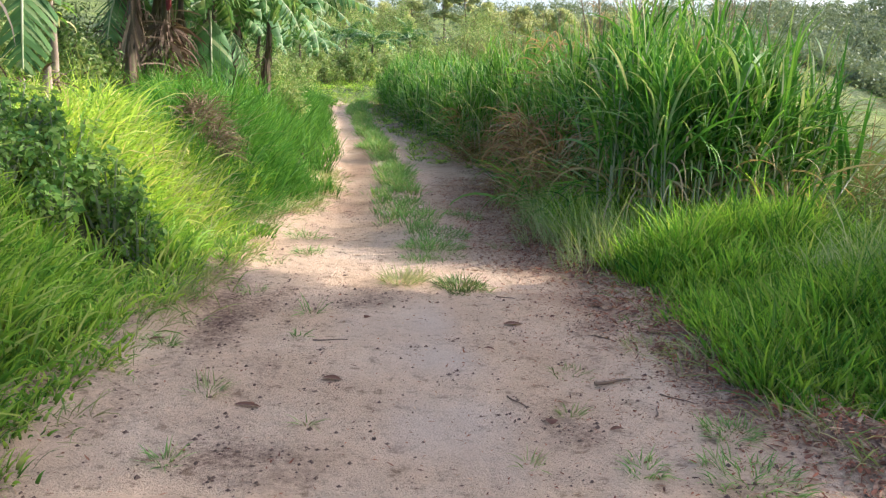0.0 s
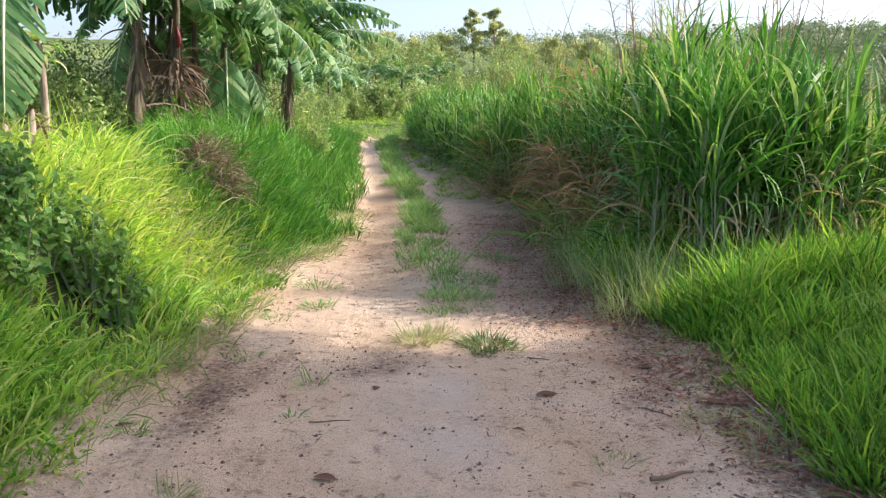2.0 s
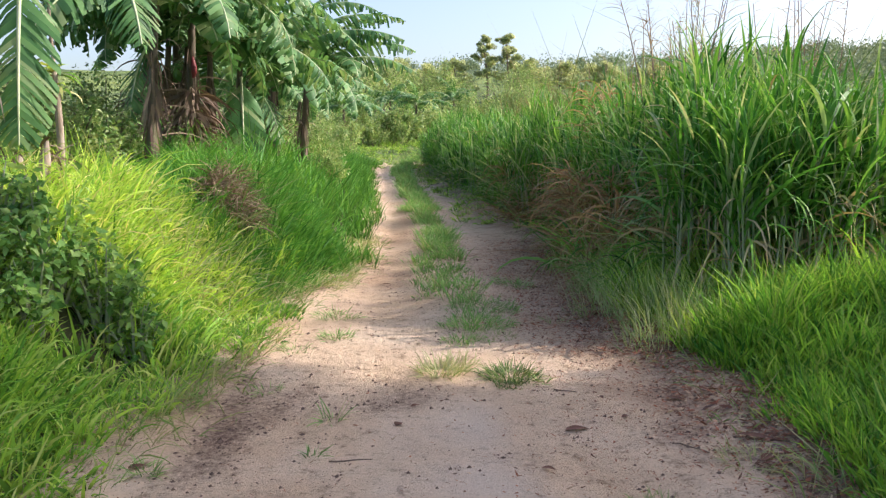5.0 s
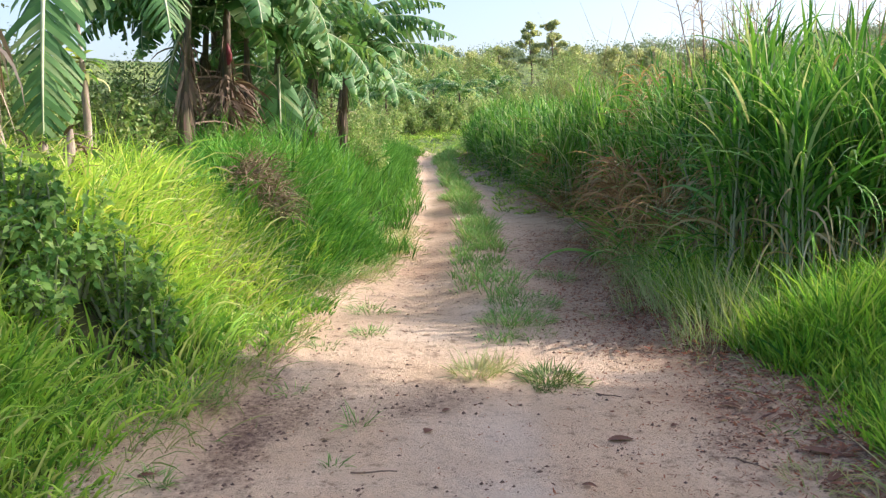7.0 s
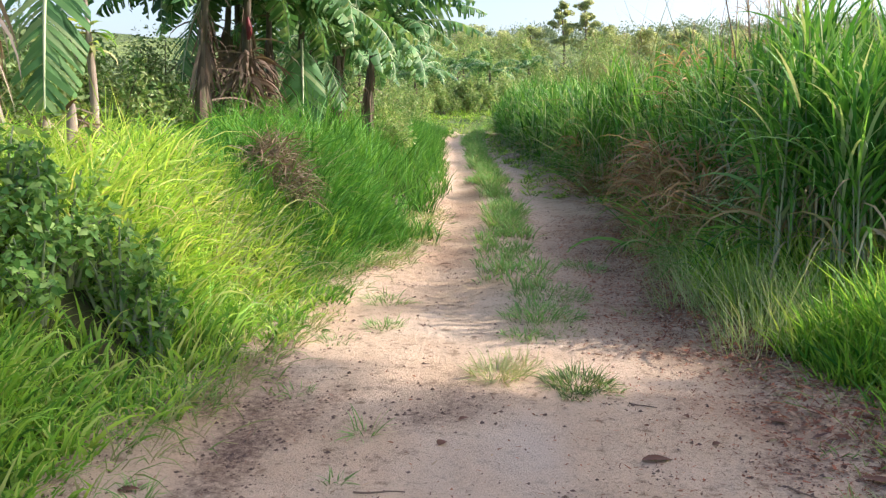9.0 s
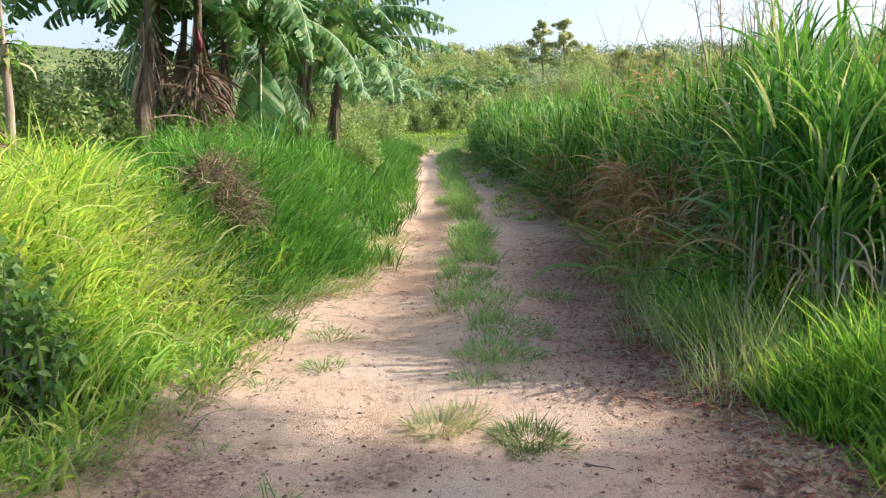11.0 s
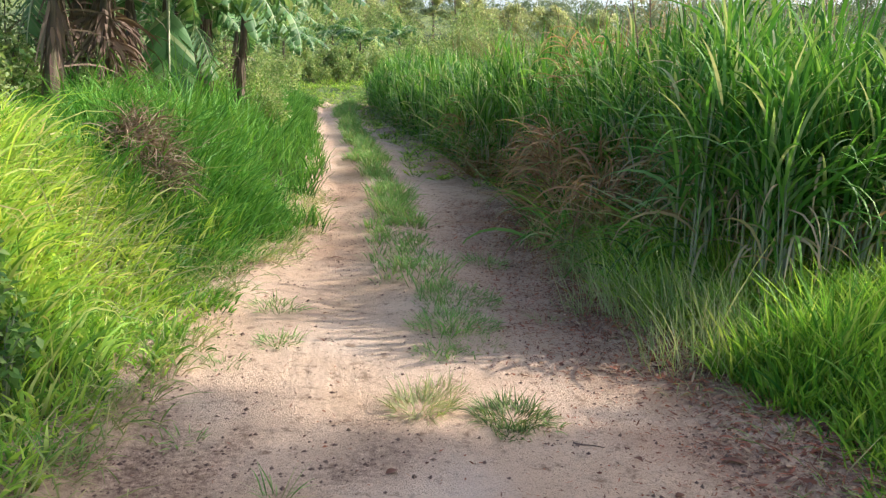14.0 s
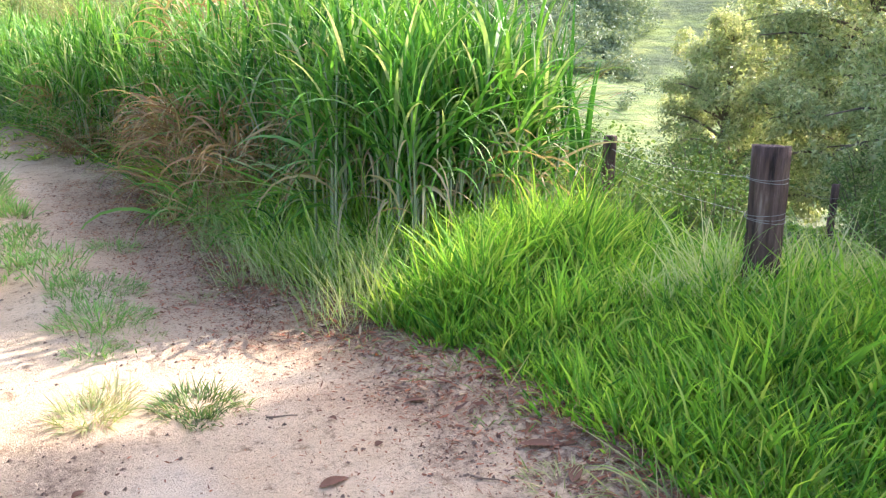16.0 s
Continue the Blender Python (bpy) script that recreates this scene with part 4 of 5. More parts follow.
banana_plant(-4.35, 12.9, 1.9, crown(51, 10, 2.3, torn=0.9), 31, None, (0.1, 0.1), 0.10, 6)
banana_plant(-3.35, 11.9, 1.5, crown(52, 9, 1.9, torn=0.9), 32, None, (0.0, 0.1), 0.09, 6)
banana_plant(-5.0, 15.6, 2.1, crown(53, 10, 2.4, torn=0.9), 33, None, (0.1, 0.0), 0.10, 6)
banana_plant(-4.6, 14.4, 2.2, crown(33, 11, 2.5), 10, None, (0.0, 0.0), 0.12, 7)
banana_plant(-7.4, 12.0, 2.2, crown(34, 10, 2.5), 15, None, (0.0, 0.0), 0.12, 6)
banana_plant(-3.8, 18.2, 1.7, crown(35, 10, 2.4, torn=1.0), 11, None, (0.2, 0.0), 0.11, 6)
banana_plant(-5.0, 20.5, 1.9, crown(37, 10, 2.4, torn=1.0), 12, None, (0.0, 0.0), 0.11, 6)
banana_plant(-4.2, 23.5, 1.7, crown(38, 10, 2.3, torn=1.0), 16, None, (0.2, 0.0), 0.11, 6)
for i, (bx, by) in enumerate(((-7, 34), (-4.8, 41), (-9, 40), (-6, 48), (-1.5, 52), (-11, 50), (-3.5, 58), (-5.5, 30), (-6.5, 26), (1, 60))):
    banana_plant(bx, by, 1.8, crown(40 + i, 8, 2.3, torn=1.0), 20 + i, None, (0, 0), 0.12, 3, label="far banana plant with ragged leaves")

# cut and dead stems at the foot of the near plant
for sx, sy, sh, sr in ((-3.02, 6.05, 0.62, 0.05), (-3.3, 6.2, 0.5, 0.06), (-3.6, 5.4, 0.7, 0.07)):
    st = new("dead_banana_stem")
    z = float(land(sx, sy)) - 0.05
    t = np.linspace(0, 1, 6)
    part("core", tube(np.stack([sx + 0.08 * t, sy + 0 * t, z + sh * t], 1), np.interp(t, [0, 0.8, 1], [sr * 1.3, sr * 0.8, sr * 0.3]), 9), M_PALESTEM, st)
    k = 26
    az = rng.uniform(0, 6.28, k)
    part("shredded_sheath", ribbons(np.stack([sx + sr * np.cos(az), sy + sr * np.sin(az), z + rng.uniform(0.2, 1, k) * sh], 1), az, rng.uniform(-0.5, 1.0, k), rng.uniform(0.6, 1.6, k), rng.uniform(0.15, 0.4, k), 0.03, 4, rng.normal(0, 1, k)), M_BANANA_DRY, st)
    tagged(st, "pale shredded dead banana stem in the grass", "banana stem", "dead banana stems")
st = new("dry_stalk")
z = float(land(-3.2, 6.8)) - 0.05
t = np.linspace(0, 1, 8)
part("stem", tube(np.stack([-3.2 + 0.02 * np.sin(6 * t), 6.8 + 0 * t, z + 2.2 * t], 1), np.interp(t, [0, 0.5, 0.52, 1], [0.034, 0.03, 0.016, 0.010]), 8), M_PALESTEM, st)
k = 16
az = rng.uniform(0, 6.28, k)
part("yellow_leaves", ribbons(np.stack([-3.2 + 0 * az, 6.8 + 0 * az, z + rng.uniform(0.95, 1.2, k)], 1), az, rng.uniform(0, 0.8, k), rng.uniform(1, 2, k), rng.uniform(0.15, 0.3, k), 0.05, 5, 0.3), M_GOLD, st, "small yellow leaves")
tagged(st, "slender pale dead stalk with yellow leaves", "plant stalk")


# ---- broad-leaved weeds and shrubs ----
def weed_bush(name, x, y, rx, ry, h, n, size, material, label, category="bush", stems=14, aspect=0.55, z=None, group="", split=False, loose=0.22):
    holder = new(name)
    z0 = (float(land(x, y)) if z is None else z) - 0.03
    sts, pts = [], []
    for i in range(stems):
        a, f = rng.uniform(0, 6.28), math.sqrt(rng.random())
        tip = np.array([x + rx * f * math.cos(a), y + ry * f * math.sin(a), z0 + h * (1 - 0.45 * f * f) * rng.uniform(0.75, 1.05)])
        root = np.array([x + 0.3 * rx * f * math.cos(a), y + 0.3 * ry * f * math.sin(a), z0])
        t = np.linspace(0, 1, 6)[:, None]
        line = root + (tip - root) * t + np.array([0, 0, 0.15 * h]) * np.sin(np.pi * t)
        sts.append(tube(line, np.linspace(0.012, 0.004, 6) * max(1, h / 1.2), 5))
        k = n // stems
        f2 = rng.uniform(0.25, 1.03, k)
        q = np.stack([np.interp(f2, t[:, 0], line[:, j]) for j in range(3)], 1)
        pts.append(q + rng.normal(0, 0.5, (k, 3)) * np.array([rx, ry, h]) * loose)
    if split:
        for g in sts:
            part("stem", g, M_STALK, holder)
    else:
        tagged(part("twiggy_base", join(sts), M_BARK, holder), kind="stuff")
    tagged(part("foliage", leaf_cards(np.concatenate(pts), size, aspect, fold=h < 1.0), material, holder), kind="stuff")
    return tagged(holder, label, category, group)


for wx, wy, wr, wh, n in ((-2.36, 4.75, 0.36, 0.72, 800), (-2.08, 4.86, 0.28, 0.70, 560), (-1.9, 4.86, 0.2, 0.5, 320), (-2.7, 4.8, 0.36, 0.56, 640), (-2.3, 4.45, 0.3, 0.46, 420), (-2.95, 4.6, 0.34, 0.46, 520), (-2.62, 4.4, 0.28, 0.44, 420)):
    weed_bush("broadleaf_weed", wx, wy, wr, wr * 0.9, wh, int(n * 1.3), 0.066, M_NETTLE, "dark green broad-leaved weed clump on the bank", stems=22, loose=0.12, group="broadleaf weeds", split=True)
for sx, sy, rr, h, n in ((-4.0, 8.6, 0.8, 1.2, 2600), (-4.3, 7.4, 0.8, 1.1, 2600), (-5.4, 9.4, 1.0, 1.4, 2600), (-6.2, 7.6, 1.0, 1.5, 2600), (-6.8, 10.5, 1.0, 1.1, 2200), (-5.4, 13.2, 1.2, 1.6, 2600), (-7.6, 14.0, 1.2, 1.2, 2200), (-6.2, 16.5, 1.2, 1.4, 2200), (-8.8, 11.5, 1.2, 1.0, 2000), (-9.5, 16, 1.4, 1.2, 2200), (-3.8, 11.6, 0.7, 1.0, 1800), (-3.75, 9.3, 0.5, 0.9, 1300), (-3.2, 10.0, 0.4, 0.6, 900), (-2.4, 16.6, 0.5, 0.9, 1500), (-2.7, 18.4, 0.6, 1.2, 1800)):
    weed_bush("leafy_shrub", sx, sy, rr, rr, h, int(n * 1.6), 0.065, M_SCRUB, "leafy green shrub under the banana plants", "shrub", 16, 0.5, group="bank shrubs")
for i in range(30):
    sx, sy = rng.uniform(-10, -3.6), rng.uniform(19, 46)
    if sx > float(road_left(sy)) - 1.2:
        sx = float(road_left(sy)) - 1.5
    h = rng.uniform(1.2, 2.3) * (0.55 if sx < -0.3 * sy else 1.0)
    weed_bush("scrub_bush", sx, sy, h * 0.7, h * 0.7, h, 2600, 0.12, M_SCRUB, "sunlit yellow-green scrub bush", "bush", 14, 0.45, group="scrub bushes")
for sx, sy, h in ((-2.4, 47, 2.0), (-4.4, 46, 2.4), (-0.6, 50, 2.2), (2.2, 55, 2.8), (-3, 64, 4.0), (1.5, 66, 3.5), (5, 60, 3.0), (8, 66, 3.6), (-7, 62, 4.2), (-11, 64, 4.6), (11, 56, 2.6), (15, 60, 3.0), (6.5, 74, 4.4), (0, 78, 4.5), (-6, 78, 5)):
    weed_bush("scrub_bush", sx, sy, h * 0.8, h * 0.7, h, 4200, 0.18, M_SCRUB, "rounded green bush on the rising ground", "bush", 14, 0.5, group="scrub bushes")

# small shrubs below the fence
for sx, sy, h in ((5.6, 7.6, 0.9), (6.6, 7.2, 1.0), (5.4, 8.9, 1.0), (7.6, 8.4, 1.2), (8.6, 6.4, 1.0), (9.6, 9.6, 1.5), (11, 8, 1.4), (10.4, 6.2, 1.2), (8.2, 10.6, 1.5), (9.5, 12.6, 1.8)):
    weed_bush("hillside_shrub", sx, sy, h * 0.7, h * 0.7, h, 3000, 0.06, M_SLOPE, "pale green shrub on the slope below the fence", "shrub", 16, 0.4, group="slope shrubs")

# heap of dry cuttings on the bank
k = 700
a, r = rng.uniform(0, 6.28, k), 0.26 * np.sqrt(rng.random(k))
hp = new("dry_grass_heap")
bx, by = -2.15 + r * np.cos(a), 8.25 + r * np.sin(a)
tagged(part("straw", ribbons(np.stack([bx, by, land(bx, by) + 0.30 + 0.38 * (1 - r / 0.3) * rng.random(k)], 1), rng.uniform(0, 6.28, k), rng.normal(0.4, 0.5, k), rng.uniform(0.6, 1.8, k), rng.uniform(0.2, 0.45, k), 0.010, 5, rng.normal(0, 0.8, k)), M_HEAP, hp), kind="stuff")
k = 60
a = rng.uniform(0, 6.28, k)
tagged(part("twig_tangle", ribbons(np.stack([-2.15 + 0.1 * np.cos(a), 8.25 + 0.1 * np.sin(a), 0 * a + float(land(-2.15, 8.25))], 1), a, rng.uniform(0.9, 1.5, k), rng.uniform(0.2, 0.8, k), rng.uniform(0.4, 0.7, k), 0.008, 4), M_DRYSTALK, hp), kind="stuff")
tagged(hp, "heap of brown dry grass on the bank", "grass heap")


# ---- trees ----
def tree(name, x, y, height, spread, n, leaf, material, label, seed, z=None, limbs=14, low=0.12, aspect=0.3, group="", peak=0.75, trunk=0.22, full=False):
    """Tapered trunk, limbs, and a crown of leaf clumps with gaps."""
    r = np.random.default_rng(seed)
    z0 = (float(land(x, y)) if z is None else z) - 0.1
    holder = new(name)
    t = np.linspace(0, 1, 8)
    line = np.stack([x + 0.04 * height * np.sin(3 * t + seed), y + 0.03 * height * np.cos(2 * t + seed), z0 + height * 0.92 * t], 1)
    part("trunk", tube(line, np.interp(t, [0, 1], [trunk, 0.03]), 9), M_BARK, holder)
    geos, pts = [], []
    for i in range(limbs):
        f = low + (0.95 - low) * (i + r.random()) / limbs
        root = np.array([np.interp(f, t, line[:, j]) for j in range(3)])
        reach = spread * (1 - f ** (1 / max(0.2, 1 - peak)) * 0.55) * (1 - 0.75 * max(0, f - peak) / (1 - peak)) * r.uniform(0.7, 1.1)
        if full:
            reach = spread * max(0.12, math.sin(math.pi * min(1.0, 0.22 + 0.76 * f)) ** 0.7) * r.uniform(0.75, 1.1)
        a = i * 2.4 + r.uniform(-0.4, 0.4)
        s = np.linspace(0, 1, 5)[:, None]
        tip = root + np.array([math.cos(a) * reach, math.sin(a) * reach, height * r.uniform(0.02, 0.14)])
        br = root + (tip - root) * s + np.array([0, 0, 0.12 * reach]) * np.sin(np.pi * s)
        geos.append(tube(br, np.linspace(trunk * 0.35 * (1.1 - f), 0.012, 5), 5))
        for c in range(6):
            q = 0.35 + 0.65 * (c + r.random()) / 6
            mid = np.array([np.interp(q, s[:, 0], br[:, j]) for j in range(3)]) + r.normal(0, 0.13 * spread, 3) * np.array([1, 1, 0.7])
            k = max(4, n // (limbs * 6))
            shell = r.normal(0, 1, (k, 3))
            shell *= (r.random(k) ** 0.4 / (np.linalg.norm(shell, axis=1) + 1e-6))[:, None]
            pts.append(mid + shell * np.array([1, 1, 0.75]) * spread * r.uniform(0.13, 0.26))
    tagged(part("branchwork", join(geos), M_BARK, holder), kind="stuff")
    part("crown", leaf_cards(np.concatenate(pts), leaf, aspect, fold=False), material, holder)
    return tagged(holder, label, "tree", group)


# out of view; columnar crown shaped to cast the shade on the near track
tree("slope_tree", 15.5, 6.0, 18.5, 2.5, 60000, 0.26, M_EUCA, "tall olive-green tree with drooping foliage", 1, limbs=56, trunk=0.35, peak=0.92)
# added out of view, thinned to dapple the foreground
tree("slope_tree", 16.5, 0.0, 18.5, 2.8, 24000, 0.18, M_EUCA, "tall olive-green tree added out of view for shade", 9, limbs=50, trunk=0.35, peak=0.92)
tree("slope_tree", 16.0, 11.3, 8.2, 2.7, 100000, 0.13, M_EUCA, "dense olive-green tree on the slope below the fence", 2, limbs=64, low=0.02, trunk=0.25, full=True)
tree("slope_tree", 15.9, 14.6, 5.0, 1.6, 50000, 0.12, M_EUCA, "low dense olive-green tree on the slope", 3, limbs=48, low=0.02, trunk=0.2, full=True)
tree("slope_tree", 13.2, 8.0, 4.2, 2.0, 44000, 0.12, M_EUCA, "low leafy olive-green tree below the fence", 4, limbs=44, low=0.02, trunk=0.15, full=True)
# added out of view to shade the track further back
tree("slope_tree", 14.5, -4.2, 15.0, 5.4, 24000, 0.3, M_EUCA, "tall olive-green tree added out of view to shade the track behind", 5, limbs=22, trunk=0.35)
for i, (tx, ty, th, ts) in enumerate(((-9, 92, 6, 3), (-5, 95, 6.5, 3.2), (-1.5, 92, 6.0, 3.4), (1.5, 90, 7.0, 2.6), (5.0, 92, 9.0, 2.0), (7.6, 91, 8.6, 1.9), (10, 95, 6, 3), (14, 96, 5.4, 3.4), (19, 98, 5.6, 3.4), (24, 94, 5.2, 3))):
    tree("ridge_tree", tx, ty, th * 0.9 if ts < 2.2 else th * 0.72, ts * 0.8, 7000, 0.24, M_EUCA, "grey-green tree on the far rise", 60 + i, limbs=12, low=0.3, aspect=0.5, group="ridge trees", trunk=0.15)


def woods(name, cx, cy, size, n, leaf, material, label):
    """Far woods: many small crowns as one sheet of leaf clumps."""
    out = []
    for x, y, s in zip(cx, cy, size):
        c = rng.normal(0, 1, (n, 3))
        c *= (rng.random(n) ** 0.35 / np.linalg.norm(c, axis=1))[:, None]
        c = c * np.array([s * 0.55, s * 0.55, s * 0.55]) * (1 + 0.3 * np.sin(3 * np.arctan2(c[:, 1:2], c[:, 0:1]) + x))
        out.append(c + np.array([x, y, float(land(x, y)) + s * 0.5]))
    return tagged(part(name, leaf_cards(np.concatenate(out), leaf, 0.7, 0.8, False), material), label, "woods", kind="stuff")


N = 700
az, r = np.radians(rng.uniform(-35, 24, N)), rng.uniform(130, 440, N)
cx, cy = r * np.sin(az), r * np.cos(az)
m = ((wave(cx, cy, 0.022, 91) > 0.12) | (r > 345)) & (az > -0.26)
woods("far_woods", cx[m], cy[m], rng.uniform(4, 8.5, m.sum()), 150, 1.0, M_FARTREE_HAZED, "patches of dark trees on the far hills")
N = 900
az, r = np.radians(rng.uniform(21, 46, N)), rng.uniform(285, 440, N)
cx, cy = r * np.sin(az), r * np.cos(az)
m = (np.degrees(az) < 44.6 + 1.2 * wave(r, 0, 0.08, 92)) & ((wave(cx, cy, 0.05, 95) > -0.75) | (r > 390))
woods("hillside_woods", cx[m], cy[m], rng.uniform(4.5, 9, m.sum()), 150, 1.0, M_FARTREE_HAZED, "dense hazy grey-green woods on the far hillside")
N = 420
az, r = np.radians(rng.uniform(36, 62, N)), rng.uniform(180, 440, N)
cx, cy = r * np.sin(az), r * np.cos(az)
deg = np.degrees(az)
line = np.abs(r - 290 - 6 * wave(deg, 0, 0.8, 96)) < 7
grove = (np.abs(deg - 45.5 - 0.02 * (r - 220)) < 1.3) & (r > 200) & (r < 245)
m = (line & (deg < 48)) | grove | (r > 418) | (rng.random(N) < 0.07)
woods("hillside_thickets", cx[m], cy[m], rng.uniform(2.5, 5.0, m.sum()), 130, 0.7, M_FARTREE_HAZED, "tree lines and single trees across the far pasture")
N = 130
az, r = np.radians(rng.uniform(21, 56, N)), rng.uniform(28, 150, N)
woods("valley_woods", r * np.sin(az), r * np.cos(az), rng.uniform(1.5, 4.0, N), 600, 0.24, M_SLOPE, "bushes and small trees down the valley side")


# ---- fence ----
def fence_post(x, y, top, radius, lean, seed):
    r = np.random.default_rng(seed)
    z0 = float(land(x, y)) - 0.3
    holder = new("fence_post")
    sides, rows = 28, 14
    V = []
    for i in range(rows):
        f = i / (rows - 1)
        z = z0 + (top - z0) * f
        for k in range(sides):
            a = 2 * math.pi * k / sides
            rr = radius * (1 + 0.05 * math.sin(3 * a + seed + f) + 0.04 * math.sin(9 * a + 4 * f) + 0.035 * math.sin(14 * a + seed) + 0.03 * math.sin(11 * f + 2 * a) + r.normal(0, 0.012)) * (1.03 - 0.06 * f)
            if i == rows - 1:
                z = top + 0.004 * math.sin(5 * a)
            V.append((x + lean[0] * f + rr * math.cos(a), y + lean[1] * f + rr * math.sin(a), z))
    F = [(i * sides + k, i * sides + (k + 1) % sides, (i + 1) * sides + (k + 1) % sides, (i + 1) * sides + k) for i in range(rows - 1) for k in range(sides)]
    ring = (rows - 1) * sides
    V += [(x + lean[0] + radius * 0.5 * math.cos(2 * math.pi * k / sides), y + lean[1] + radius * 0.5 * math.sin(2 * math.pi * k / sides), top + 0.006) for k in range(sides)]
    F += [(ring + k, ring + (k + 1) % sides, ring + sides + (k + 1) % sides, ring + sides + k) for k in range(sides)]
    V.append((x + lean[0], y + lean[1], top + 0.002))
    c = len(V) - 1
    F += [(ring + sides + k, ring + sides + (k + 1) % sides, ring + sides + (k + 2) % sides, c) for k in range(0, sides, 2)]
    part("timber", (np.array(V), np.array(F)), M_POST, holder)
    return holder


post = fence_post(3.44, 4.26, 1.175, 0.098, (-0.065, -0.02), 2)
tagged(post, "weathered dark timber fence post bound with wire", "fence post", "fence posts")
for zz, turns in ((0.99, 2), (0.77, 3)):
    for j in range(turns):
        a = np.linspace(0, 2 * np.pi, 25)
        part("wire_binding", tube(np.stack([3.375 + 0.22 * (1.1 - zz) * 0.3 + 0.108 * np.cos(a), 4.25 + 0.108 * np.sin(a), zz + 0.018 * j + 0.012 * np.sin(a + j)], 1), np.full(25, 0.0014), 5), M_WIRE, post)
p2 = tagged(fence_post(7.08, 9.38, 0.72, 0.085, (0.02, 0), 5), "dark timber fence post beyond the grass", "fence post", "fence posts")
p3 = tagged(fence_post(9.67, 7.78, 0.12, 0.05, (0.06, 0.02), 7), "slim brown fence stake on the slope", "fence post", "fence posts")


def wire(a, b, sag=0.05):
    t = np.linspace(0, 1, 14)[:, None]
    a, b = np.array(a, float), np.array(b, float)
    ln = a + (b - a) * t - np.array([0, 0, sag]) * np.sin(np.pi * t)
    return tagged(part("fence_wire", tube(ln, np.full(14, 0.0016), 5), M_WIRE), "thin rusted fence wire strung between posts", "wire", "fence wires")


for h1, h2, h3 in ((0.99, 0.55, -0.05), (0.79, 0.35, -0.25)):
    wire((3.47, 4.26, h1), (9.67, 7.7, h3))
    wire((3.37, 4.36, h1), (7.05, 9.29, h2))


# ---- small things on the track ----
def tuft(x, y, n, h, width, material, label, spread=0.1):
    a, r = rng.uniform(0, 6.28, n), spread * np.sqrt(rng.random(n))
    px, py = x + r * np.cos(a), y + r * np.sin(a)
    ob = part("grass_tuft", ribbons(np.stack([px, py, track_height(px, py) - 0.005], 1), a + rng.normal(0, 0.6, n), rng.uniform(0.25, 1.25, n), rng.uniform(0.2, 1.1, n), h * rng.uniform(0.5, 1.2, n), width, 4, rng.normal(0, 0.5, n)), material)
    return tagged(ob, label, "grass tuft", "tufts on the track")


GREEN, DRY = "small green grass tuft growing on the track", "small dry straw-coloured tuft on the track"
for tx, ty, n, h, mat, lab, sp in (
        (-0.02, 5.12, 260, 0.16, M_PALE, DRY, 0.16), (0.12, 5.35, 60, 0.12, M_PALE, DRY, 0.1), (0.42, 5.02, 420, 0.12, M_TUFT, GREEN, 0.18), (0.39, 4.82, 110, 0.07, M_TUFT, GREEN, 0.08), (0.62, 4.92, 20, 0.09, M_SHORT, GREEN, 0.06),
        (-0.64, 3.7, 26, 0.10, M_SHORT, GREEN, 0.04), (-0.62, 4.22, 30, 0.15, M_SHORT, GREEN, 0.05), (-1.35, 3.46, 60, 0.12, M_SHORT, GREEN, 0.07), (-1.09, 4.72, 40, 0.09, M_SHORT, GREEN, 0.1),
        (-0.84, 6.15, 110, 0.10, M_SHORT, GREEN, 0.14), (-0.94, 6.95, 130, 0.12, M_SHORT, GREEN, 0.18), (-1.08, 5.72, 60, 0.08, M_SHORT, GREEN, 0.12), (0.77, 8.8, 160, 0.14, M_SHORT, GREEN, 0.2), (0.38, 7.27, 420, 0.12, M_SHORT, GREEN, 0.3), (0.28, 6.6, 520, 0.10, M_SHORT, GREEN, 0.3), (0.14, 6.0, 120, 0.08, M_SHORT, GREEN, 0.16), (0.36, 6.15, 160, 0.07, M_PALE, DRY, 0.2),
        (1.4, 2.37, 110, 0.10, M_SHORT, GREEN, 0.12), (1.31, 1.93, 190, 0.10, M_SHORT, GREEN, 0.2), (0.73, 2.56, 40, 0.09, M_PALE, DRY, 0.05), (0.9, 1.99, 70, 0.08, M_SHORT, GREEN, 0.08), (-0.95, 2.75, 50, 0.13, M_PALE, DRY, 0.08), (-0.96, 2.03, 40, 0.09, M_SHORT, GREEN, 0.05), (-0.47, 2.41, 14, 0.13, M_PALE, DRY, 0.03), (0.46, 2.03, 26, 0.08, M_PALE, DRY, 0.05),
        (0.86, 3.17, 60, 0.07, M_PALE, DRY, 0.12), (1.43, 3.58, 120, 0.10, M_PALE, DRY, 0.16), (-1.2, 9.5, 220, 0.14, M_SHORT, GREEN, 0.2), (-1.5, 5.0, 70, 0.14, M_PALE, DRY, 0.15), (-1.55, 4.39, 110, 0.14, M_SHORT, GREEN, 0.16), (0.95, 6.9, 40, 0.1, M_PALE, DRY, 0.12)):
    tuft(tx, ty, n, h, 0.006, mat, lab, sp)

# crumbs of soil and dung scattered over the track
x, y = scatter(190000, -1.9, 2.0, 1.0, 14)
m = (rng.random(len(x)) < (0.025 + 0.9 * dark_mask(x, y) ** 1.3 + 0.3 * smooth(0.5, 1.2, wave(x, y, 11, 95))) * (1 - worn_mask(x, y))) & (x > road_left(y) - 0.1) & (x < road_right(y) + 0.1)
x, y = keep(x, y, m)
N = len(x)
sz = 0.0025 + 0.011 * rng.random(N) ** 7
c = np.stack([x, y, track_height(x, y) + sz * 0.15], 1)
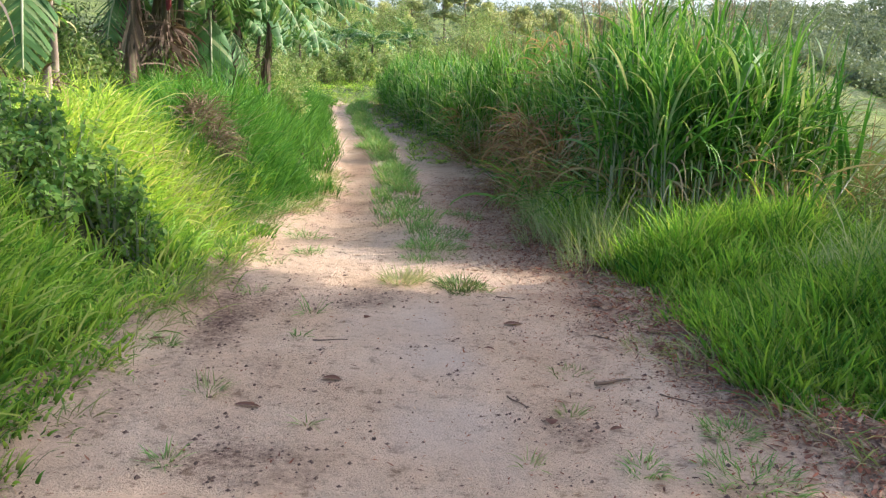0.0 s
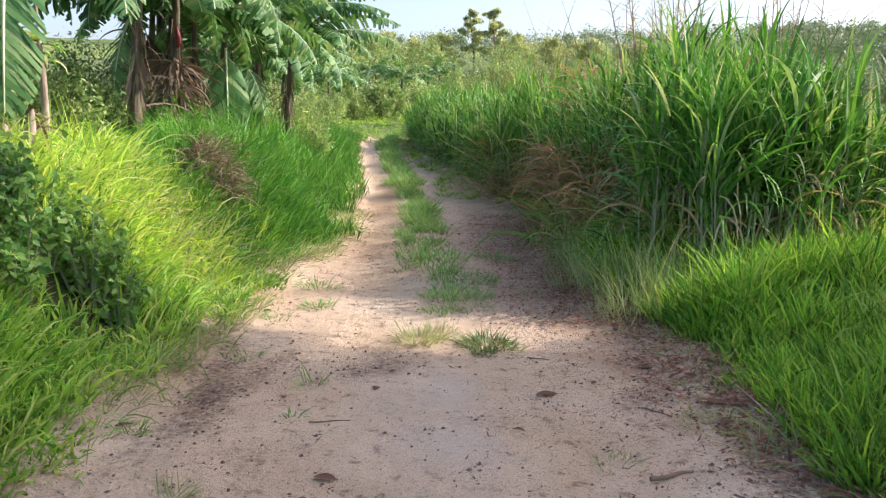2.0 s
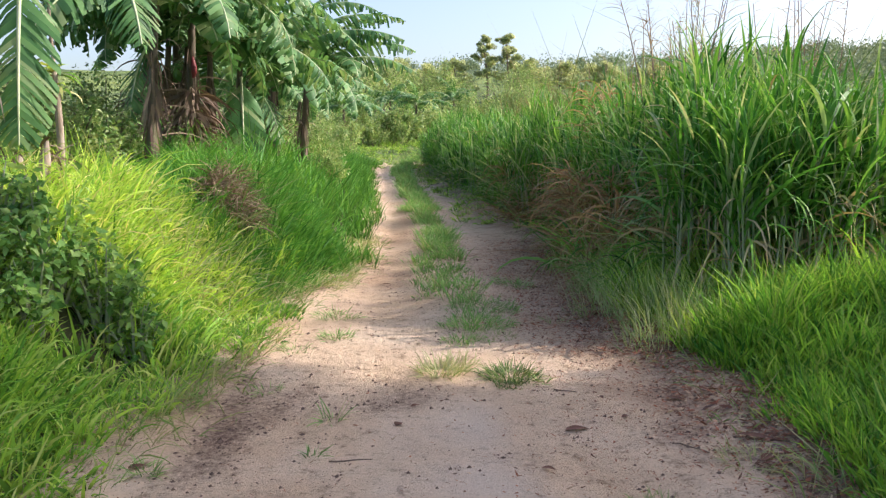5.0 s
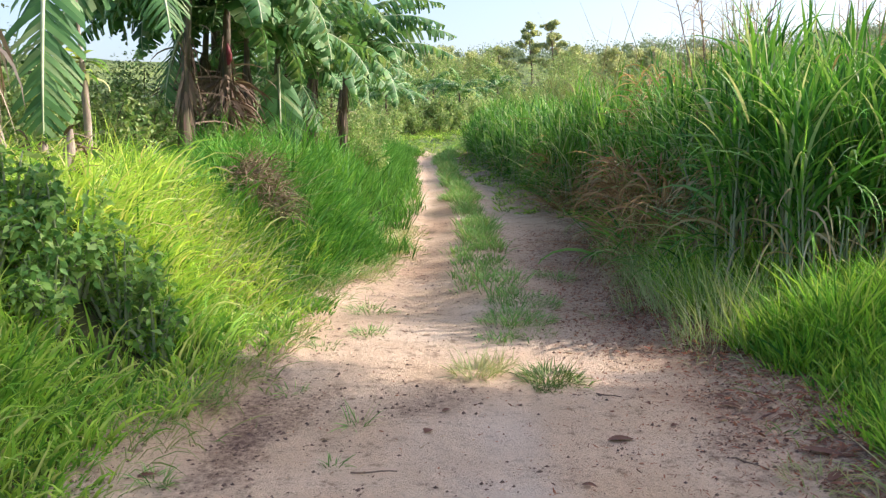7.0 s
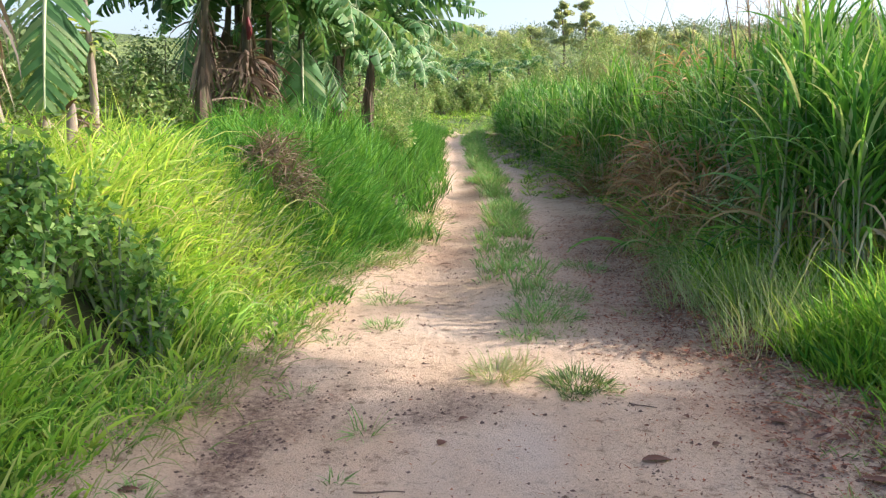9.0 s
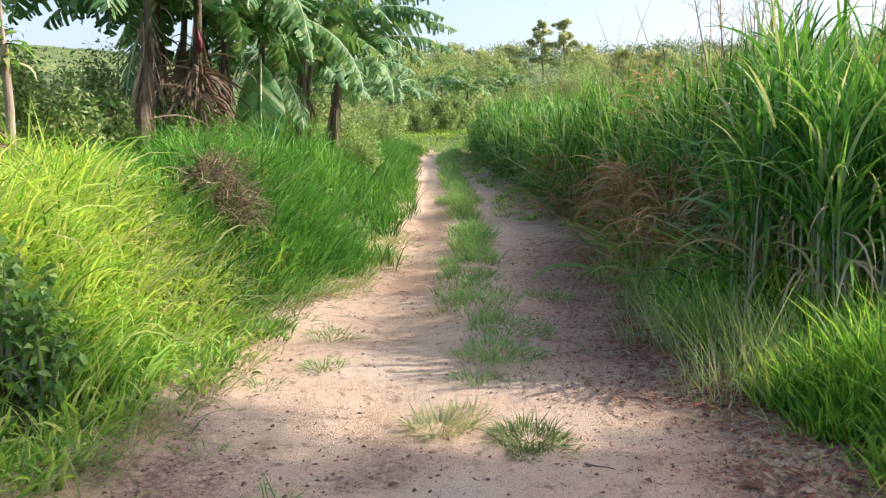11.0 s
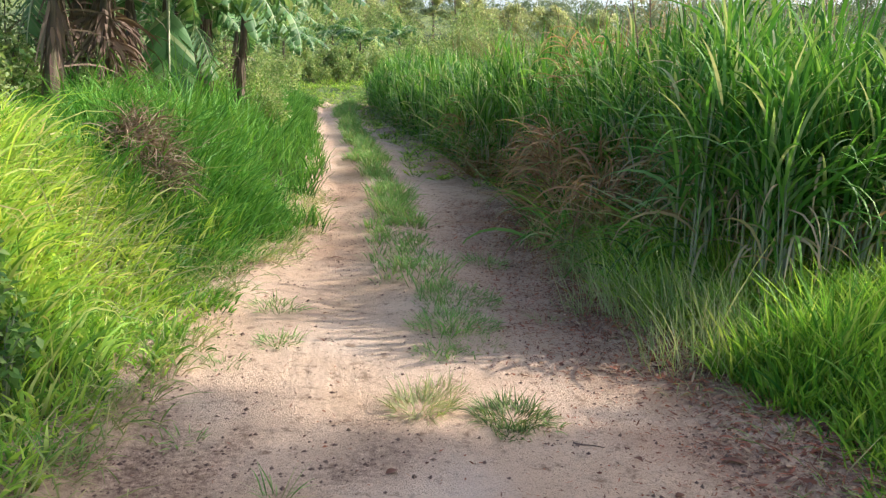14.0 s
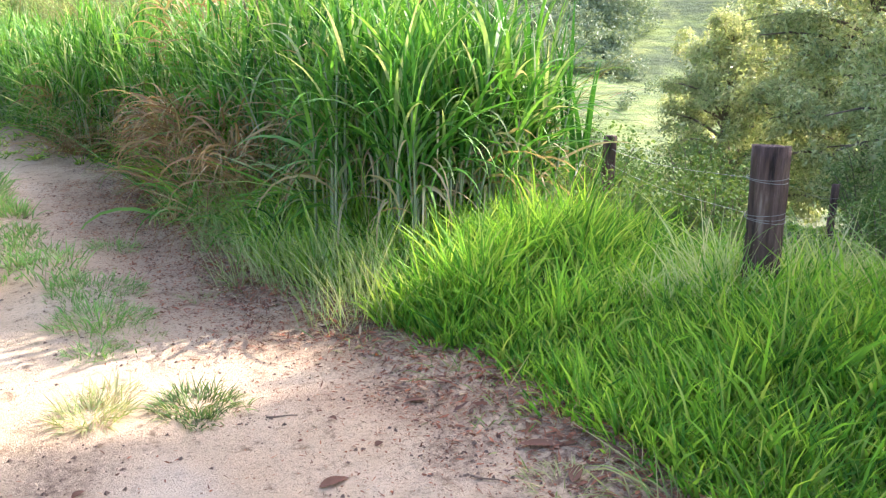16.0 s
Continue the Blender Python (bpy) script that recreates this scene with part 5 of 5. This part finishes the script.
octa = np.array([[1, 0, 0], [0, 1, 0], [-1, 0, 0], [0, -1, 0], [0.2, 0.1, 0.75], [0, 0, -0.5]])
V = (c[:, None, :] + octa[None] * sz[:, None, None] * rng.uniform(0.55, 1.45, (N, 6, 3))).reshape(-1, 3)
b = np.arange(N)[:, None] * 6
tri = np.array([[0, 1, 4], [1, 2, 4], [2, 3, 4], [3, 0, 4]])
F = (b[:, :, None] + tri[None]).reshape(-1, 3)
tagged(new("soil_crumbs", mesh_from("soil_crumbs", V, F, M_CRUMB, None, False)), "dark soil crumbs and droppings strewn over the track", "soil crumbs", kind="stuff")

# dead leaves and straw along the right edge
x, y = scatter(56000, 0.0, 2.1, 1.2, 12)
e = road_right(y) - x
x, y = keep(x, y, (rng.random(len(x)) < np.interp(e, [-0.2, 0.0, 0.3, 0.7, 1.2, 1.6], [1.0, 1.0, 0.7, 0.3, 0.08, 0.02])) & (e > -0.35))
x2, y2 = scatter(2600, -1.8, 1.5, 1.4, 10)
x3, y3 = rng.normal(1.0, 0.28, 7000), rng.uniform(5.6, 13, 7000)
big = np.concatenate([np.interp(road_right(y) - x, [0.1, 0.5], [1.0, 0.3]), np.full(len(x2), 0.3), np.full(len(x3), 0.6)])
x, y = np.concatenate([x, x2, x3]), np.concatenate([y, y2, y3])
N = len(x)
geo = ribbons(np.stack([x, y, track_height(x, y) + 0.006], 1), rng.uniform(0, 6.28, N), rng.normal(0.12, 0.2, N), rng.normal(0.3, 0.5, N), 0.012 + 0.10 * big * rng.random(N) ** 2, 0.003 + 0.026 * big * rng.random(N) ** 2.5, 3, rng.normal(0, 0.4, N))
tagged(part("leaf_litter", geo, M_LITTER), "reddish-brown dead leaves and straw along the track edge", "leaf litter", kind="stuff")


def dead_leaf(x, y, ln, wd, turn, label):
    n = 8
    s = np.linspace(0, 1, n + 1)
    w = wd * 0.5 * np.sin(np.pi * s ** 0.8) + 0.002
    cols = []
    for c in (-1, -0.5, 0, 0.5, 1):
        cols.append(np.stack([(s - 0.5) * ln, c * w, 0.006 + 0.16 * w * c * c + 0.008 * np.sin(3 * s)], 1))
    g = np.stack(cols, 1)
    V, F = grid_mesh(g[..., 0], g[..., 1], g[..., 2])
    ob = part("dead_leaf", (V, F, np.zeros(len(V))), M_LITTER)
    ob.matrix_world = pose(x, y, float(track_height(x, y)), 0, 0, turn)
    return tagged(ob, label, "dead leaf", "dead leaves")


for lx, ly, ln, wd, tn in ((0.68, 4.05, 0.13, 0.055, 5), (1.34, 4.56, 0.12, 0.04, -30), (-0.25, 4.15, 0.06, 0.045, 60), (-0.75, 2.62, 0.13, 0.035, -15), (-0.39, 2.96, 0.11, 0.05, -20), (0.98, 4.25, 0.05, 0.03, 20), (0.9, 4.55, 0.05, 0.03, -60), (1.55, 3.85, 0.22, 0.06, -35), (1.76, 3.55, 0.2, 0.06, -10), (1.5, 3.6, 0.14, 0.05, 40), (-0.62, 8.85, 0.14, 0.05, 0), (-0.17, 4.44, 0.06, 0.03, 30), (0.46, 3.5, 0.07, 0.03, -25), (0.9, 2.38, 0.07, 0.03, 10), (0.62, 2.45, 0.06, 0.05, 80), (-1.4, 3.5, 0.09, 0.04, 20)):
    dead_leaf(lx, ly, ln, wd, tn, "curled brown dead leaf lying on the track")


def stick(x, y, ln, turn, rad):
    t = np.linspace(-0.5, 0.5, 7)
    ob = part("stick", tube(np.stack([t * ln, 0.03 * ln * np.sin(7 * t), 0 * t + rad + 0.004], 1), rad * np.interp(t, [-0.5, 0.5], [1.1, 0.6]), 6), M_DRYSTALK)
    ob.matrix_world = pose(x, y, float(track_height(x, y)), 0, 0, turn)
    return tagged(ob, "short dark stick lying on the track", "stick", "sticks")


for q in ((1.05, 3.02, 0.22, 22, 0.010), (1.2, 3.75, 0.16, -50, 0.004), (0.72, 4.7, 0.14, -20, 0.004), (-0.45, 3.62, 0.2, 8, 0.004), (1.3, 2.75, 0.18, -40, 0.004), (0.5, 2.7, 0.15, -60, 0.004), (1.15, 2.6, 0.14, 70, 0.004)):
    stick(*q)
